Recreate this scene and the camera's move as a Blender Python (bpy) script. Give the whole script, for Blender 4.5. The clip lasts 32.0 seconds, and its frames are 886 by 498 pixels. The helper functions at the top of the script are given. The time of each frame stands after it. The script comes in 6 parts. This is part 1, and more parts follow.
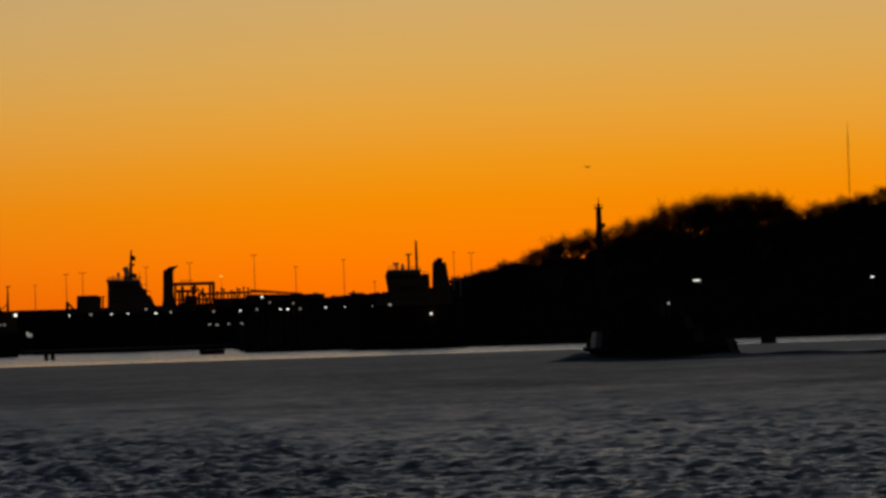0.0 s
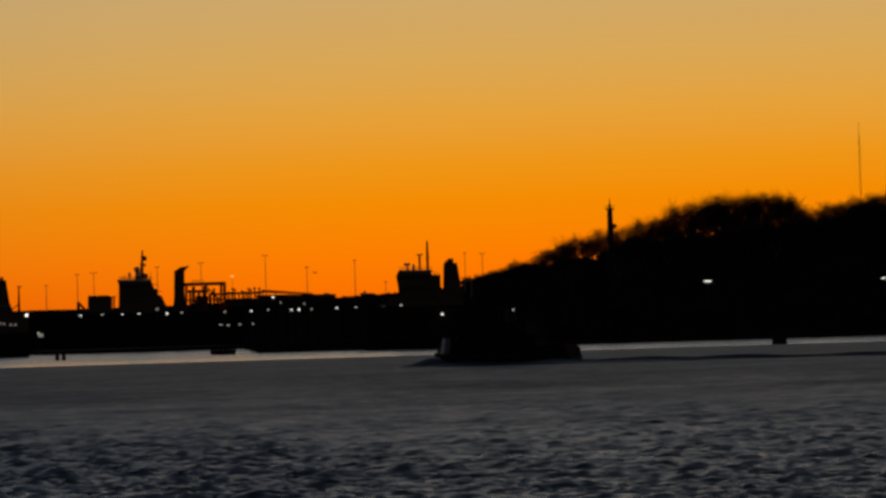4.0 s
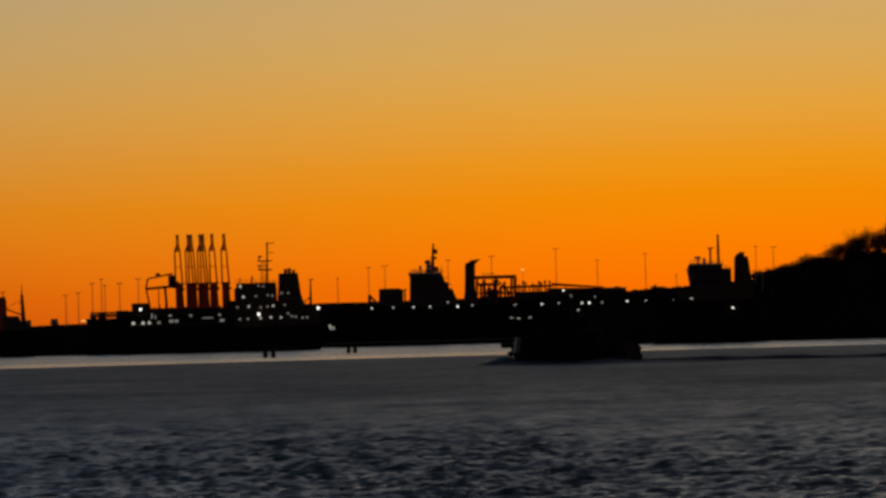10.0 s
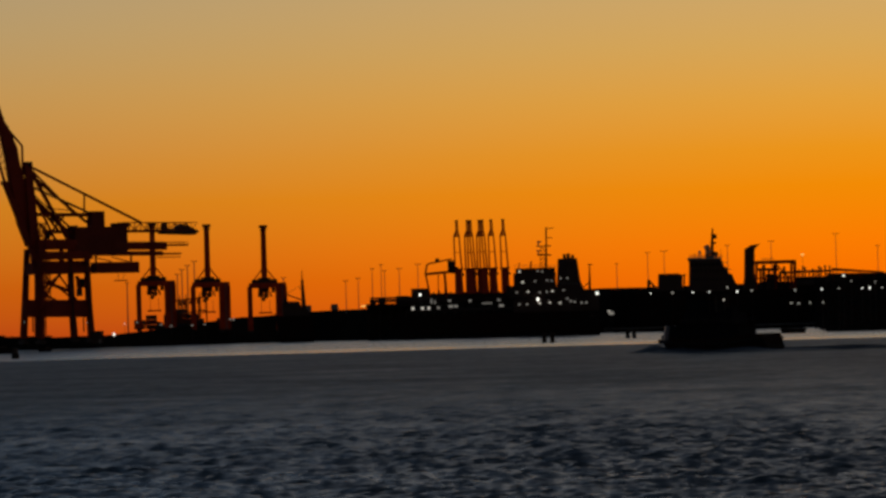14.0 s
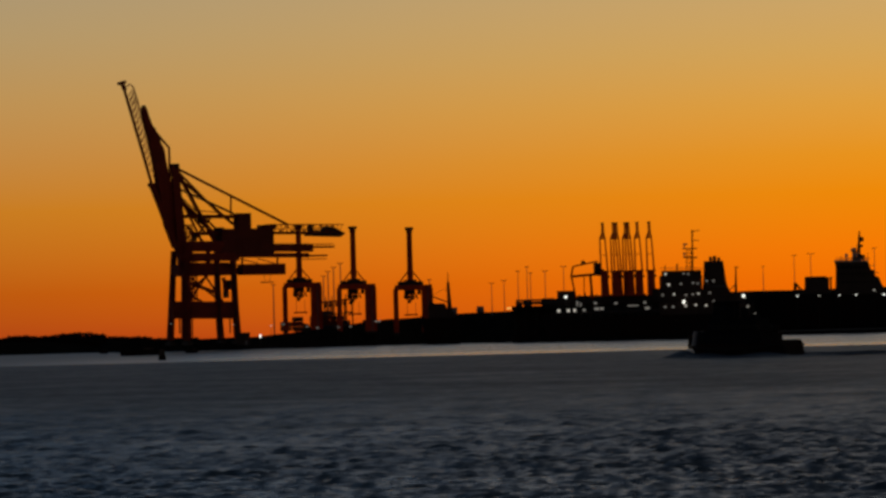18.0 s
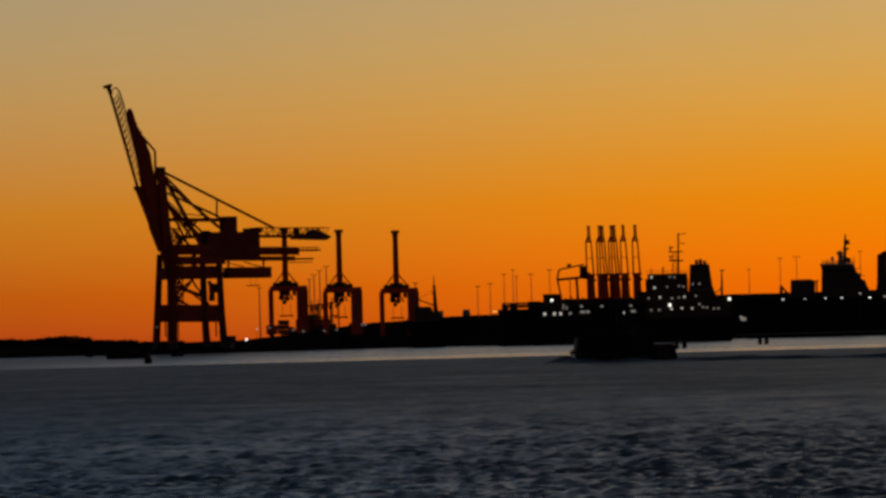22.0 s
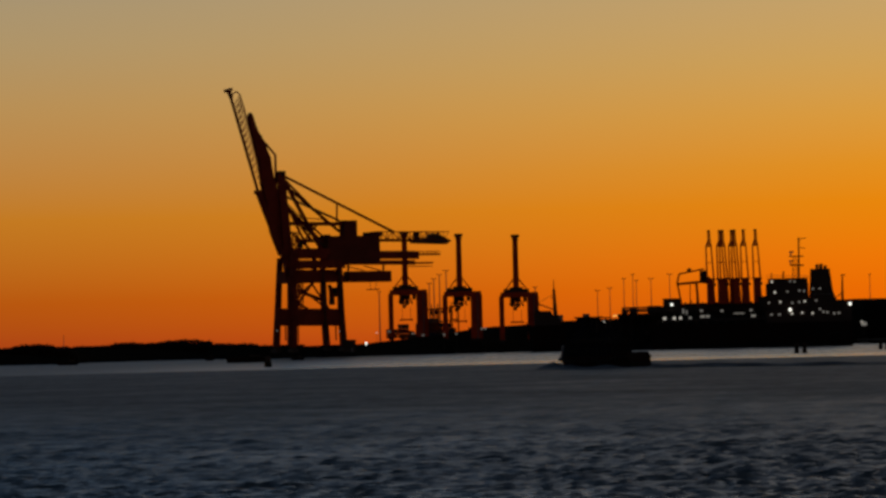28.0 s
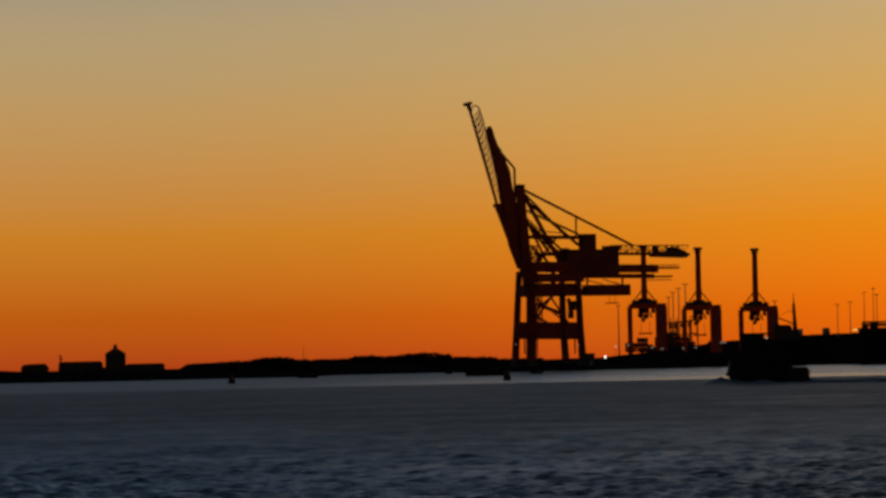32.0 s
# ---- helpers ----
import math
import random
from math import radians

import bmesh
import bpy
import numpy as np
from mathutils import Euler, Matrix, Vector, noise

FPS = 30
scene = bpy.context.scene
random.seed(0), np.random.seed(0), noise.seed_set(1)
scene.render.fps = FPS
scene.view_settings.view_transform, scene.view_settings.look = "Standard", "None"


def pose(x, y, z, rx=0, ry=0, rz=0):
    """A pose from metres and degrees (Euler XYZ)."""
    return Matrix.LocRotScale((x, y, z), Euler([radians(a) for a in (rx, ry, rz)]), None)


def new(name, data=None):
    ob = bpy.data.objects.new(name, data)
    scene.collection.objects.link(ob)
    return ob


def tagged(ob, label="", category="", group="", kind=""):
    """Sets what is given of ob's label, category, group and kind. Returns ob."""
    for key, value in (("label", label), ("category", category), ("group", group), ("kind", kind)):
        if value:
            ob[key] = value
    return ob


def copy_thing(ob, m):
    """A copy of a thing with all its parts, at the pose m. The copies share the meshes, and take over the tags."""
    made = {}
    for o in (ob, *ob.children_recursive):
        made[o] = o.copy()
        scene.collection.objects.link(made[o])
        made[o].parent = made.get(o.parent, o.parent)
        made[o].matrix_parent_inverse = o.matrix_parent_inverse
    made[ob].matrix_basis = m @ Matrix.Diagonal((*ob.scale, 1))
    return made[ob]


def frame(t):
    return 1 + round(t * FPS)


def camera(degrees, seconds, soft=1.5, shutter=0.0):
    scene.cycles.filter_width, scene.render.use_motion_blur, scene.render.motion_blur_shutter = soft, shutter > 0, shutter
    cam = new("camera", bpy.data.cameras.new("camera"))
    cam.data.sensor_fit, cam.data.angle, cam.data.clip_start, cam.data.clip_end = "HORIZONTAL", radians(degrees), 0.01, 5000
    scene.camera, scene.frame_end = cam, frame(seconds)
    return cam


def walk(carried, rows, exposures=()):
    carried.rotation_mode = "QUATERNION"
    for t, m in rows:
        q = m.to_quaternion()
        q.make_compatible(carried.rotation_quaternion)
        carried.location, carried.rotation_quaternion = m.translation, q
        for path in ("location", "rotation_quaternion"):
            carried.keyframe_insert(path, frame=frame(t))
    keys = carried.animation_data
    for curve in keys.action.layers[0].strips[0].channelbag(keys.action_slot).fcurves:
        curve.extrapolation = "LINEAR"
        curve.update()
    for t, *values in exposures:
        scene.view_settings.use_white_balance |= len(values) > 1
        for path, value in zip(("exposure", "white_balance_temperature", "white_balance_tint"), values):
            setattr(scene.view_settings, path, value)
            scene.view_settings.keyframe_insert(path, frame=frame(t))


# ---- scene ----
# Bearings and elevations are in units of 1/7459 radian, seen from the eye on the near bank.
F = 7459.26
EYE = 6.5

cam = camera(12.0, 32.0, soft=3.0)


def view(yaw, pitch, roll):
    return pose(0, 0, EYE, 90 + pitch, 0, yaw) @ pose(0, 0, 0, 0, 0, roll)


walk(cam, [
    (0, view(-7.279, 1.104, -1.819)),
    (0.5, view(-7.192, 1.119, -1.814)),
    (1, view(-7.167, 1.135, -1.751)),
    (1.5, view(-7.177, 1.131, -1.812)),
    (2, view(-7.177, 1.131, -1.812)),
    (2.5, view(-7.152, 1.132, -1.813)),
    (4.5, view(-7.071, 1.118, -1.666)),
    (5, view(-6.084, 1.197, -1.779)),
    (5.5, view(-4.892, 1.247, -1.734)),
    (6, view(-4.601, 1.219, -1.684)),
    (6.5, view(-4.498, 1.105, -1.717)),
    (7, view(-3.886, 1.117, -1.613)),
    (7.5, view(-3.250, 1.152, -1.587)),
    (8, view(-3.074, 1.144, -1.589)),
    (8.5, view(-3.086, 1.154, -1.604)),
    (9, view(-3.063, 1.155, -1.604)),
    (9.5, view(-3.123, 1.165, -1.595)),
    (10, view(-3.180, 1.140, -1.603)),
    (10.5, view(-3.206, 1.114, -1.618)),
    (11, view(-2.753, 1.121, -1.546)),
    (11.5, view(-1.956, 1.174, -1.577)),
    (12, view(-1.451, 1.198, -1.549)),
    (12.5, view(-0.724, 1.229, -1.651)),
    (13, view(0.063, 1.174, -1.619)),
    (13.5, view(0.463, 1.074, -1.596)),
    (15.5, view(1.491, 1.033, -1.567)),
    (16, view(2.405, 1.096, -1.410)),
    (16.5, view(2.749, 1.137, -1.448)),
    (17, view(2.711, 1.143, -1.446)),
    (17.5, view(2.655, 1.133, -1.489)),
    (18, view(2.598, 1.128, -1.470)),
    (18.5, view(2.526, 1.134, -1.459)),
    (19, view(2.467, 1.151, -1.479)),
    (19.5, view(2.409, 1.136, -1.462)),
    (20, view(2.385, 1.136, -1.463)),
    (20.5, view(2.367, 1.131, -1.455)),
    (21, view(2.371, 1.135, -1.499)),
    (21.5, view(2.399, 1.156, -1.506)),
    (22, view(2.407, 1.167, -1.497)),
    (22.5, view(2.443, 1.171, -1.477)),
    (23, view(2.478, 1.171, -1.467)),
    (23.5, view(2.533, 1.175, -1.458)),
    (24, view(2.560, 1.173, -1.463)),
    (24.5, view(2.566, 1.168, -1.428)),
    (26.5, view(3.302, 1.222, -1.381)),
    (27, view(3.848, 1.270, -1.370)),
    (27.5, view(4.076, 1.286, -1.333)),
    (28, view(4.034, 1.264, -1.388)),
    (28.5, view(4.243, 1.270, -1.434)),
    (29, view(5.409, 1.274, -1.393)),
    (29.5, view(6.605, 1.382, -1.417)),
    (30, view(7.369, 1.467, -1.515)),
    (30.5, view(7.329, 1.507, -1.421)),
    (31, view(7.244, 1.495, -1.306)),
    (31.5, view(7.292, 1.512, -1.244)),
    (32, view(7.279, 1.522, -1.248)),
],
     exposures=[(0, 0.02), (6, 0.0), (14, 0.0), (20, -0.03), (28, -0.06), (29, 0.05), (30, 0.09), (32, 0.09)])

def node_in(tree, kind, operation="", data_type="", blend_type="", interpolation_type=""):
    n = tree.nodes.new(kind)
    if operation:
        n.operation = operation
    if data_type:
        n.data_type = data_type
    if blend_type:
        n.blend_type = blend_type
    if interpolation_type:
        n.interpolation_type = interpolation_type
    return n


# ---- sky after sunset ----
world = bpy.data.worlds.new("dusk_sky")
scene.world = world
world.use_nodes = True
wt = world.node_tree
for n in list(wt.nodes):
    wt.nodes.remove(n)


def wnode(kind, operation="", data_type="", blend_type="", interpolation_type=""):
    return node_in(wt, kind, operation, data_type, blend_type, interpolation_type)


def ramp_of(stops):
    n = wnode("ShaderNodeValToRGB")
    e = n.color_ramp.elements
    e[0].position, e[0].color = stops[0][0], (*stops[0][1], 1)
    e[1].position, e[1].color = stops[-1][0], (*stops[-1][1], 1)
    for p, c in stops[1:-1]:
        k = e.new(p)
        k.color = (*c, 1)
    return n


coord = wnode("ShaderNodeTexCoord")
sep = wnode("ShaderNodeSeparateXYZ")
wt.links.new(coord.outputs["Generated"], sep.inputs[0])
low = wnode("ShaderNodeMath", operation="MAXIMUM")
low.inputs[1].default_value = 0.0
wt.links.new(sep.outputs["Z"], low.inputs[0])
fac = wnode("ShaderNodeMath", operation="SQRT")
wt.links.new(low.outputs[0], fac.inputs[0])
warm = ramp_of([
    (0.0, (0.80, 0.10, 0.0)), (0.10, (0.97, 0.17, 0.0)), (0.134, (0.98, 0.205, 0.0)), (0.176, (0.90, 0.258, 0.0005)), (0.20, (0.845, 0.30, 0.008)), (0.228, (0.776, 0.352, 0.041)), (0.254, (0.69, 0.381, 0.089)), (0.285, (0.61, 0.385, 0.145)),
    (0.33, (0.63, 0.56, 0.47)), (0.38, (0.48, 0.45, 0.41)), (0.50, (0.28, 0.272, 0.272)), (0.60, (0.195, 0.20, 0.21)), (0.70, (0.10, 0.117, 0.15)), (1.0, (0.028, 0.038, 0.056))])
cool = ramp_of([
    (0.0, (0.3888, 0.04924, 0.00764)), (0.046, (0.426, 0.06196, 0.00764)), (0.107, (0.4756, 0.09513, 0.005214)), (0.176, (0.5501, 0.1975, 0.01713)), (0.24, (0.4859, 0.2797, 0.09591)), (0.268, (0.4355, 0.3018, 0.1423)), (0.285, (0.4034, 0.3007, 0.165)),
    (0.33, (0.2099, 0.2403, 0.2299)), (0.38, (0.1489, 0.2142, 0.286)), (0.5, (0.08381, 0.1415, 0.2247)), (0.6, (0.05639, 0.097, 0.1622)), (0.7, (0.04229, 0.07579, 0.1285)), (1.0, (0.01567, 0.03031, 0.05768))])
wt.links.new(fac.outputs[0], warm.inputs[0])
wt.links.new(fac.outputs[0], cool.inputs[0])
side = wnode("ShaderNodeMapRange", interpolation_type="SMOOTHSTEP")
side.inputs["From Min"].default_value, side.inputs["From Max"].default_value = -0.22, 0.13
wt.links.new(sep.outputs["X"], side.inputs["Value"])
mixc = wnode("ShaderNodeMix", data_type="RGBA")
wt.links.new(side.outputs[0], mixc.inputs["Factor"])
wt.links.new(cool.outputs[0], mixc.inputs["A"])
wt.links.new(warm.outputs[0], mixc.inputs["B"])
east = wnode("ShaderNodeMapRange", interpolation_type="SMOOTHSTEP")
east.inputs["From Min"].default_value, east.inputs["From Max"].default_value = -0.6, 0.75
east.inputs["To Min"].default_value, east.inputs["To Max"].default_value = 0.30, 1.0
wt.links.new(sep.outputs["Y"], east.inputs["Value"])
tinted = wnode("ShaderNodeMix", data_type="RGBA", blend_type="MULTIPLY")
tinted.inputs["Factor"].default_value = 1.0
wt.links.new(mixc.outputs["Result"], tinted.inputs["A"])
wt.links.new(east.outputs[0], tinted.inputs["B"])
glow = wnode("ShaderNodeBackground")
glow.inputs["Strength"].default_value = 1.0
wt.links.new(tinted.outputs["Result"], glow.inputs["Color"])
air = wnode("ShaderNodeTexSky")
air.sky_type, air.sun_disc = "NISHITA", False
air.sun_elevation, air.sun_rotation = radians(-3.0), radians(7.0)
air_bg = wnode("ShaderNodeBackground")
air_bg.inputs["Strength"].default_value = 0.015
wt.links.new(air.outputs[0], air_bg.inputs["Color"])
both = wnode("ShaderNodeAddShader")
wt.links.new(glow.outputs[0], both.inputs[0])
wt.links.new(air_bg.outputs[0], both.inputs[1])
out = wnode("ShaderNodeOutputWorld")
wt.links.new(both.outputs[0], out.inputs["Surface"])


# ---- materials ----
def material(name, base, rough=0.6, metal=0.0, vary=0.35, size=1.0, bump=0.2, second=None, spec=0.12):
    mat = bpy.data.materials.new(name)
    mat.use_nodes = True
    nt = mat.node_tree
    b = nt.nodes["Principled BSDF"]
    tc = nt.nodes.new("ShaderNodeTexCoord")
    big, fine = nt.nodes.new("ShaderNodeTexNoise"), nt.nodes.new("ShaderNodeTexNoise")
    big.inputs["Scale"].default_value, fine.inputs["Scale"].default_value = 0.35 / size, 4.0 / size
    big.inputs["Detail"].default_value = fine.inputs["Detail"].default_value = 5
    for n in (big, fine):
        nt.links.new(tc.outputs["Object"], n.inputs["Vector"])
    add = nt.nodes.new("ShaderNodeMath")
    add.operation = "MULTIPLY"
    nt.links.new(big.outputs[0], add.inputs[0])
    nt.links.new(fine.outputs[0], add.inputs[1])
    r = nt.nodes.new("ShaderNodeValToRGB")
    dark = tuple(c * (1 - vary) for c in base) if second is None else second
    r.color_ramp.elements[0].position, r.color_ramp.elements[0].color = 0.12, (*dark, 1)
    r.color_ramp.elements[1].position, r.color_ramp.elements[1].color = 0.42, (*base, 1)
    nt.links.new(add.outputs[0], r.inputs[0])
    nt.links.new(r.outputs[0], b.inputs["Base Color"])
    b.inputs["Roughness"].default_value, b.inputs["Metallic"].default_value = rough, metal
    b.inputs["Specular IOR Level"].default_value = spec
    bu = nt.nodes.new("ShaderNodeBump")
    bu.inputs["Strength"].default_value, bu.inputs["Distance"].default_value = bump, 0.05 * size
    nt.links.new(fine.outputs[0], bu.inputs["Height"])
    nt.links.new(bu.outputs[0], b.inputs["Normal"])
    return mat


def lamp_material(name, colour, strength):
    mat = bpy.data.materials.new(name)
    mat.use_nodes = True
    b = mat.node_tree.nodes["Principled BSDF"]
    b.inputs["Base Color"].default_value = (*colour, 1)
    b.inputs["Emission Color"].default_value = (*colour, 1)
    b.inputs["Emission Strength"].default_value = strength
    return mat


CRANE = material("crane_steel", (0.26, 0.03, 0.014), 0.65, vary=0.5, size=3)
SIGNAL = material("signal_red_paint", (0.72, 0.07, 0.022), 0.65, vary=0.45, size=3)
OXIDE = material("dark_oxide_paint", (0.17, 0.03, 0.018), 0.7, vary=0.5, size=3)
STEEL = material("painted_steel", (0.07, 0.048, 0.04), 0.6, vary=0.4, size=2)
GALV = material("galvanised_steel", (0.25, 0.25, 0.25), 0.55, 0.6, size=1)
HULL = material("hull_paint", (0.018, 0.015, 0.015), 1.0, vary=0.5, size=6, second=(0.022, 0.011, 0.008), spec=0.05)
# half-tone for the ferry bow: light falloff put into the paint
GREY = material("bow_fade_grey", (0.12, 0.12, 0.12), 0.7, vary=0.3, size=3)
WHITE = material("weathered_white_paint", (0.42, 0.41, 0.39), 0.5, vary=0.3, size=3)
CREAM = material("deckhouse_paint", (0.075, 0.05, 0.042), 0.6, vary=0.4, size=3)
CONCRETE = material("quay_concrete", (0.26, 0.25, 0.23), 0.85, size=4)
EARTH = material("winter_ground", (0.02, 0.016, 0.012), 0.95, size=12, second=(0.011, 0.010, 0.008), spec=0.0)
BARK = material("bark", (0.075, 0.05, 0.035), 0.9, size=0.6)
STONE = material("fortress_stone", (0.06, 0.048, 0.042), 0.9, size=3)
ROOF = material("roof_tiles", (0.09, 0.04, 0.03), 0.8, size=2)
RUBBER = material("rubber_fender", (0.02, 0.02, 0.02), 0.85)
NAVY = material("dark_blue_ferry_paint", (0.014, 0.015, 0.018), 0.9, vary=0.4, size=2, spec=0.03)
GLASS = material("dark_window_glass", (0.012, 0.013, 0.015), 0.7, vary=0.1, spec=0.03)
TIMBER = material("wet_timber", (0.032, 0.026, 0.021), 0.85, spec=0.05)
LAMP = lamp_material("floodlight_lens", (1.0, 0.97, 0.86), 1.7)
SOFT = lamp_material("cabin_light", (1.0, 0.92, 0.78), 0.5)
DIM = lamp_material("dim_lamp_glass", (1.0, 0.93, 0.80), 0.15)
AMBER = lamp_material("amber_lamp_glass", (1.0, 0.60, 0.14), 1.1)


# ---- shapes ----
class Shape:
    def __init__(self):
        self.v, self.f = [], []

    def add(self, pts, faces):
        o = len(self.v)
        self.v += [tuple(p) for p in pts]
        self.f += [tuple(o + i for i in f) for f in faces]
        return self

    def box(self, c, s):
        x, y, z = (q / 2 for q in s)
        pts = [(c[0] + a * x, c[1] + b * y, c[2] + d * z) for d in (-1, 1) for a, b in ((-1, -1), (1, -1), (1, 1), (-1, 1))]
        return self.add(pts, [(3, 2, 1, 0), (4, 5, 6, 7), (0, 1, 5, 4), (1, 2, 6, 5), (2, 3, 7, 6), (3, 0, 4, 7)])

    def beam(self, p, q, w, h=None, w2=None):
        """A square bar from p to q, w wide and h deep, w2 wide at q."""
        p, q = Vector(p), Vector(q)
        h, w2 = h or w, w2 or w
        d = (q - p).normalized()
        side_ = d.cross(Vector((0, 1, 0)))
        side_ = side_.normalized() if side_.length > 1e-4 else Vector((1, 0, 0))
        deep = d.cross(side_).normalized()
        pts = []
        for e, ww in ((p, w), (q, w2)):
            hh = h * ww / w
            pts += [e + side_ * a * ww / 2 + deep * b * hh / 2 for a, b in ((-1, -1), (1, -1), (1, 1), (-1, 1))]
        return self.add(pts, [(3, 2, 1, 0), (4, 5, 6, 7), (0, 1, 5, 4), (1, 2, 6, 5), (2, 3, 7, 6), (3, 0, 4, 7)])

    def tube(self, p, q, r, r2=None, n=8, capped=True):
        p, q = Vector(p), Vector(q)
        r2 = r if r2 is None else r2
        d = (q - p).normalized()
        a = d.orthogonal().normalized()
        b = d.cross(a)
        pts = [e + (a * math.cos(2 * math.pi * i / n) + b * math.sin(2 * math.pi * i / n)) * rr for e, rr in ((p, r), (q, r2)) for i in range(n)]
        faces = [(i, (i + 1) % n, n + (i + 1) % n, n + i) for i in range(n)]
        return self.add(pts, faces + [tuple(range(n - 1, -1, -1)), tuple(range(n, 2 * n))] if capped else faces)

    def prism(self, outline, y0, y1):
        """An upright outline of (x, z) with depth from y0 to y1."""
        n = len(outline)
        pts = [(x, y, z) for y in (y0, y1) for x, z in outline]
        faces = [(i, (i + 1) % n, n + (i + 1) % n, n + i) for i in range(n)]
        return self.add(pts, faces + [tuple(range(n - 1, -1, -1)), tuple(range(n, 2 * n))])

    def truss(self, p, q, wide, bars, bay, flat=0.0):
        """A lattice girder: four chords and zigzag bracing."""
        p, q = Vector(p), Vector(q)
        d = (q - p).normalized()
        a = d.cross(Vector((0, 1, 0))).normalized() * wide / 2
        b = Vector((0, 1, 0)) * (flat or wide) / 2
        n = max(2, round((q - p).length / bay))
        corners = [(a + b), (a - b), (-a - b), (b - a)]
        for c in corners:
            self.beam(p + c, q + c, bars)
        for i in range(n):
            s, e = p + (q - p) * i / n, p + (q - p) * (i + 1) / n
            for k in range(4):
                c, g = corners[k], corners[(k + 1) % 4]
                self.beam(s + c, e + g, bars * 0.6) if i % 2 else self.beam(s + g, e + c, bars * 0.6)
                self.beam(s + c, s + g, bars * 0.5)
        return self

    def mesh(self, name, mat):
        me = bpy.data.meshes.new(name)
        me.from_pydata(self.v, [], self.f)
        me.validate()
        bm = bmesh.new()
        bm.from_mesh(me)
        bmesh.ops.recalc_face_normals(bm, faces=bm.faces)
        bm.to_mesh(me)
        bm.free()
        me.materials.append(mat)
        return me


def part(name, shape, mat, parent, label=""):
    ob = new(name, shape.mesh(name, mat))
    ob.parent = parent
    return tagged(ob, label)


def thing(name, m, label, category, group=""):
    ob = new(name)
    ob.empty_display_size = 0.5
    ob.matrix_world = m
    return tagged(ob, label, category, group)


class Spot:
    """A place on bearing u at distance d. Its x runs to the right, y away, z up from zb."""

    def __init__(self, u, d, zb=0.0):
        self.u, self.d, self.zb, self.s = u, d, zb, d / F
        a = u / F
        self.m = Matrix.Translation((d * math.sin(a), d * math.cos(a), zb)) @ Matrix.Rotation(-a, 4, "Z")

    def p(self, uv, y=0.0):
        return Vector(((uv[0] - self.u) * self.s, y, EYE + uv[1] * self.s - self.zb))

    def xz(self, uv):
        q = self.p(uv)
        return (q.x, q.z)


# ---- ground: shore, quays, hill ----
# bearing, distance of the shore, distance of the crest, elevation of the crest
WEST = [
    (-3500, 2100, 2150, -6), (-1740, 2100, 2125, -1), (-1690, 2100, 2125, -6), (-1420, 2100, 2125, -8), (-1400, 2100, 2150, 0),
    (-1280, 2110, 2160, 3), (-1190, 2120, 2170, 4), (-1150, 2250, 2330, 1), (-950, 2350, 2420, 0), (-900, 2200, 2220, -3),
]
EAST = [
    (-680, 2200, 2230, -2), (-600, 2220, 2260, 5), (-520, 2260, 2310, 12), (-440, 2300, 2350, 25), (-340, 2330, 2380, 29), (-200, 2150, 2280, 33),
    (-120, 2070, 2230, 39), (60, 2070, 2230, 46), (150, 2070, 2230, 57), (190, 2450, 2500, 57.5), (300, 2450, 2500, 56), (570, 2450, 2500, 62), (600, 1660, 1790, 58), (650, 1640, 1780, 60), (800, 1635, 1770, 64), (950, 1620, 1750, 74),
]
HILL = [(1080, 1740, 86), (1160, 1745, 98), (1220, 1760, 106), (1300, 1780, 112), (1400, 1800, 116), (1500, 1820, 124), (1580, 1820, 146), (1660, 1820, 168), (1760, 1820, 188), (2200, 1840, 205), (3500, 1840, 150)]
ROWS = np.array(WEST + EAST + [(u, 1560, d, v) for u, d, v in HILL], float)


def ground_z(u, d):
    """Height of the ground on bearing u at distance d."""
    shore, crest, top = (np.interp(u, ROWS[:, 0], ROWS[:, k]) for k in (1, 2, 3))
    zt = EYE + top * crest / F
    k = np.clip((d - shore) / np.maximum(crest - shore, 1.0), 0, 1)
    base = np.where(d < shore, -2.0, 0.9)
    return np.where(d < shore, np.maximum(-2.0, (d - shore) * 0.12), base + (zt - base) * (k * k * (3 - 2 * k)) ** 0.75)


def sheet(name, us, ds, height, mat, label):
    """A polar sheet of quads over bearings us and distances ds (2D arrays), with heights."""
    n, k = us.shape
    pts = np.stack([ds * np.sin(us / F), ds * np.cos(us / F), height], -1).reshape(-1, 3)
    i = np.arange(n - 1)[:, None] * k + np.arange(k - 1)[None, :]
    faces = np.stack([i, i + 1, i + k + 1, i + k], -1).reshape(-1, 4)
    me = bpy.data.meshes.new(name)
    me.vertices.add(len(pts))
    me.vertices.foreach_set("co", pts.astype(np.float32).ravel())
    me.loops.add(faces.size)
    me.loops.foreach_set("vertex_index", faces.astype(np.int32).ravel())
    me.polygons.add(len(faces))
    me.polygons.foreach_set("loop_start", (np.arange(len(faces)) * 4).astype(np.int32))
    me.polygons.foreach_set("loop_total", np.full(len(faces), 4, np.int32))
    me.polygons.foreach_set("use_smooth", np.ones(len(faces), bool))
    me.update(calc_edges=True)
    me.materials.append(mat)
    ob = new(name, me)
    return tagged(ob, label, kind="structure")


def fbm(x, y, seed, octaves=4):
    g = np.random.default_rng(seed)
    tot = np.zeros_like(x)
    for o in range(octaves):
        for _ in range(4):
            a, ph = g.uniform(0, 2 * np.pi, 2)
            k = 2.0 ** o * g.uniform(0.7, 1.3)
            tot += np.sin((x * np.cos(a) + y * np.sin(a)) * k + ph) * 0.5 / 1.8 ** o
    return tot


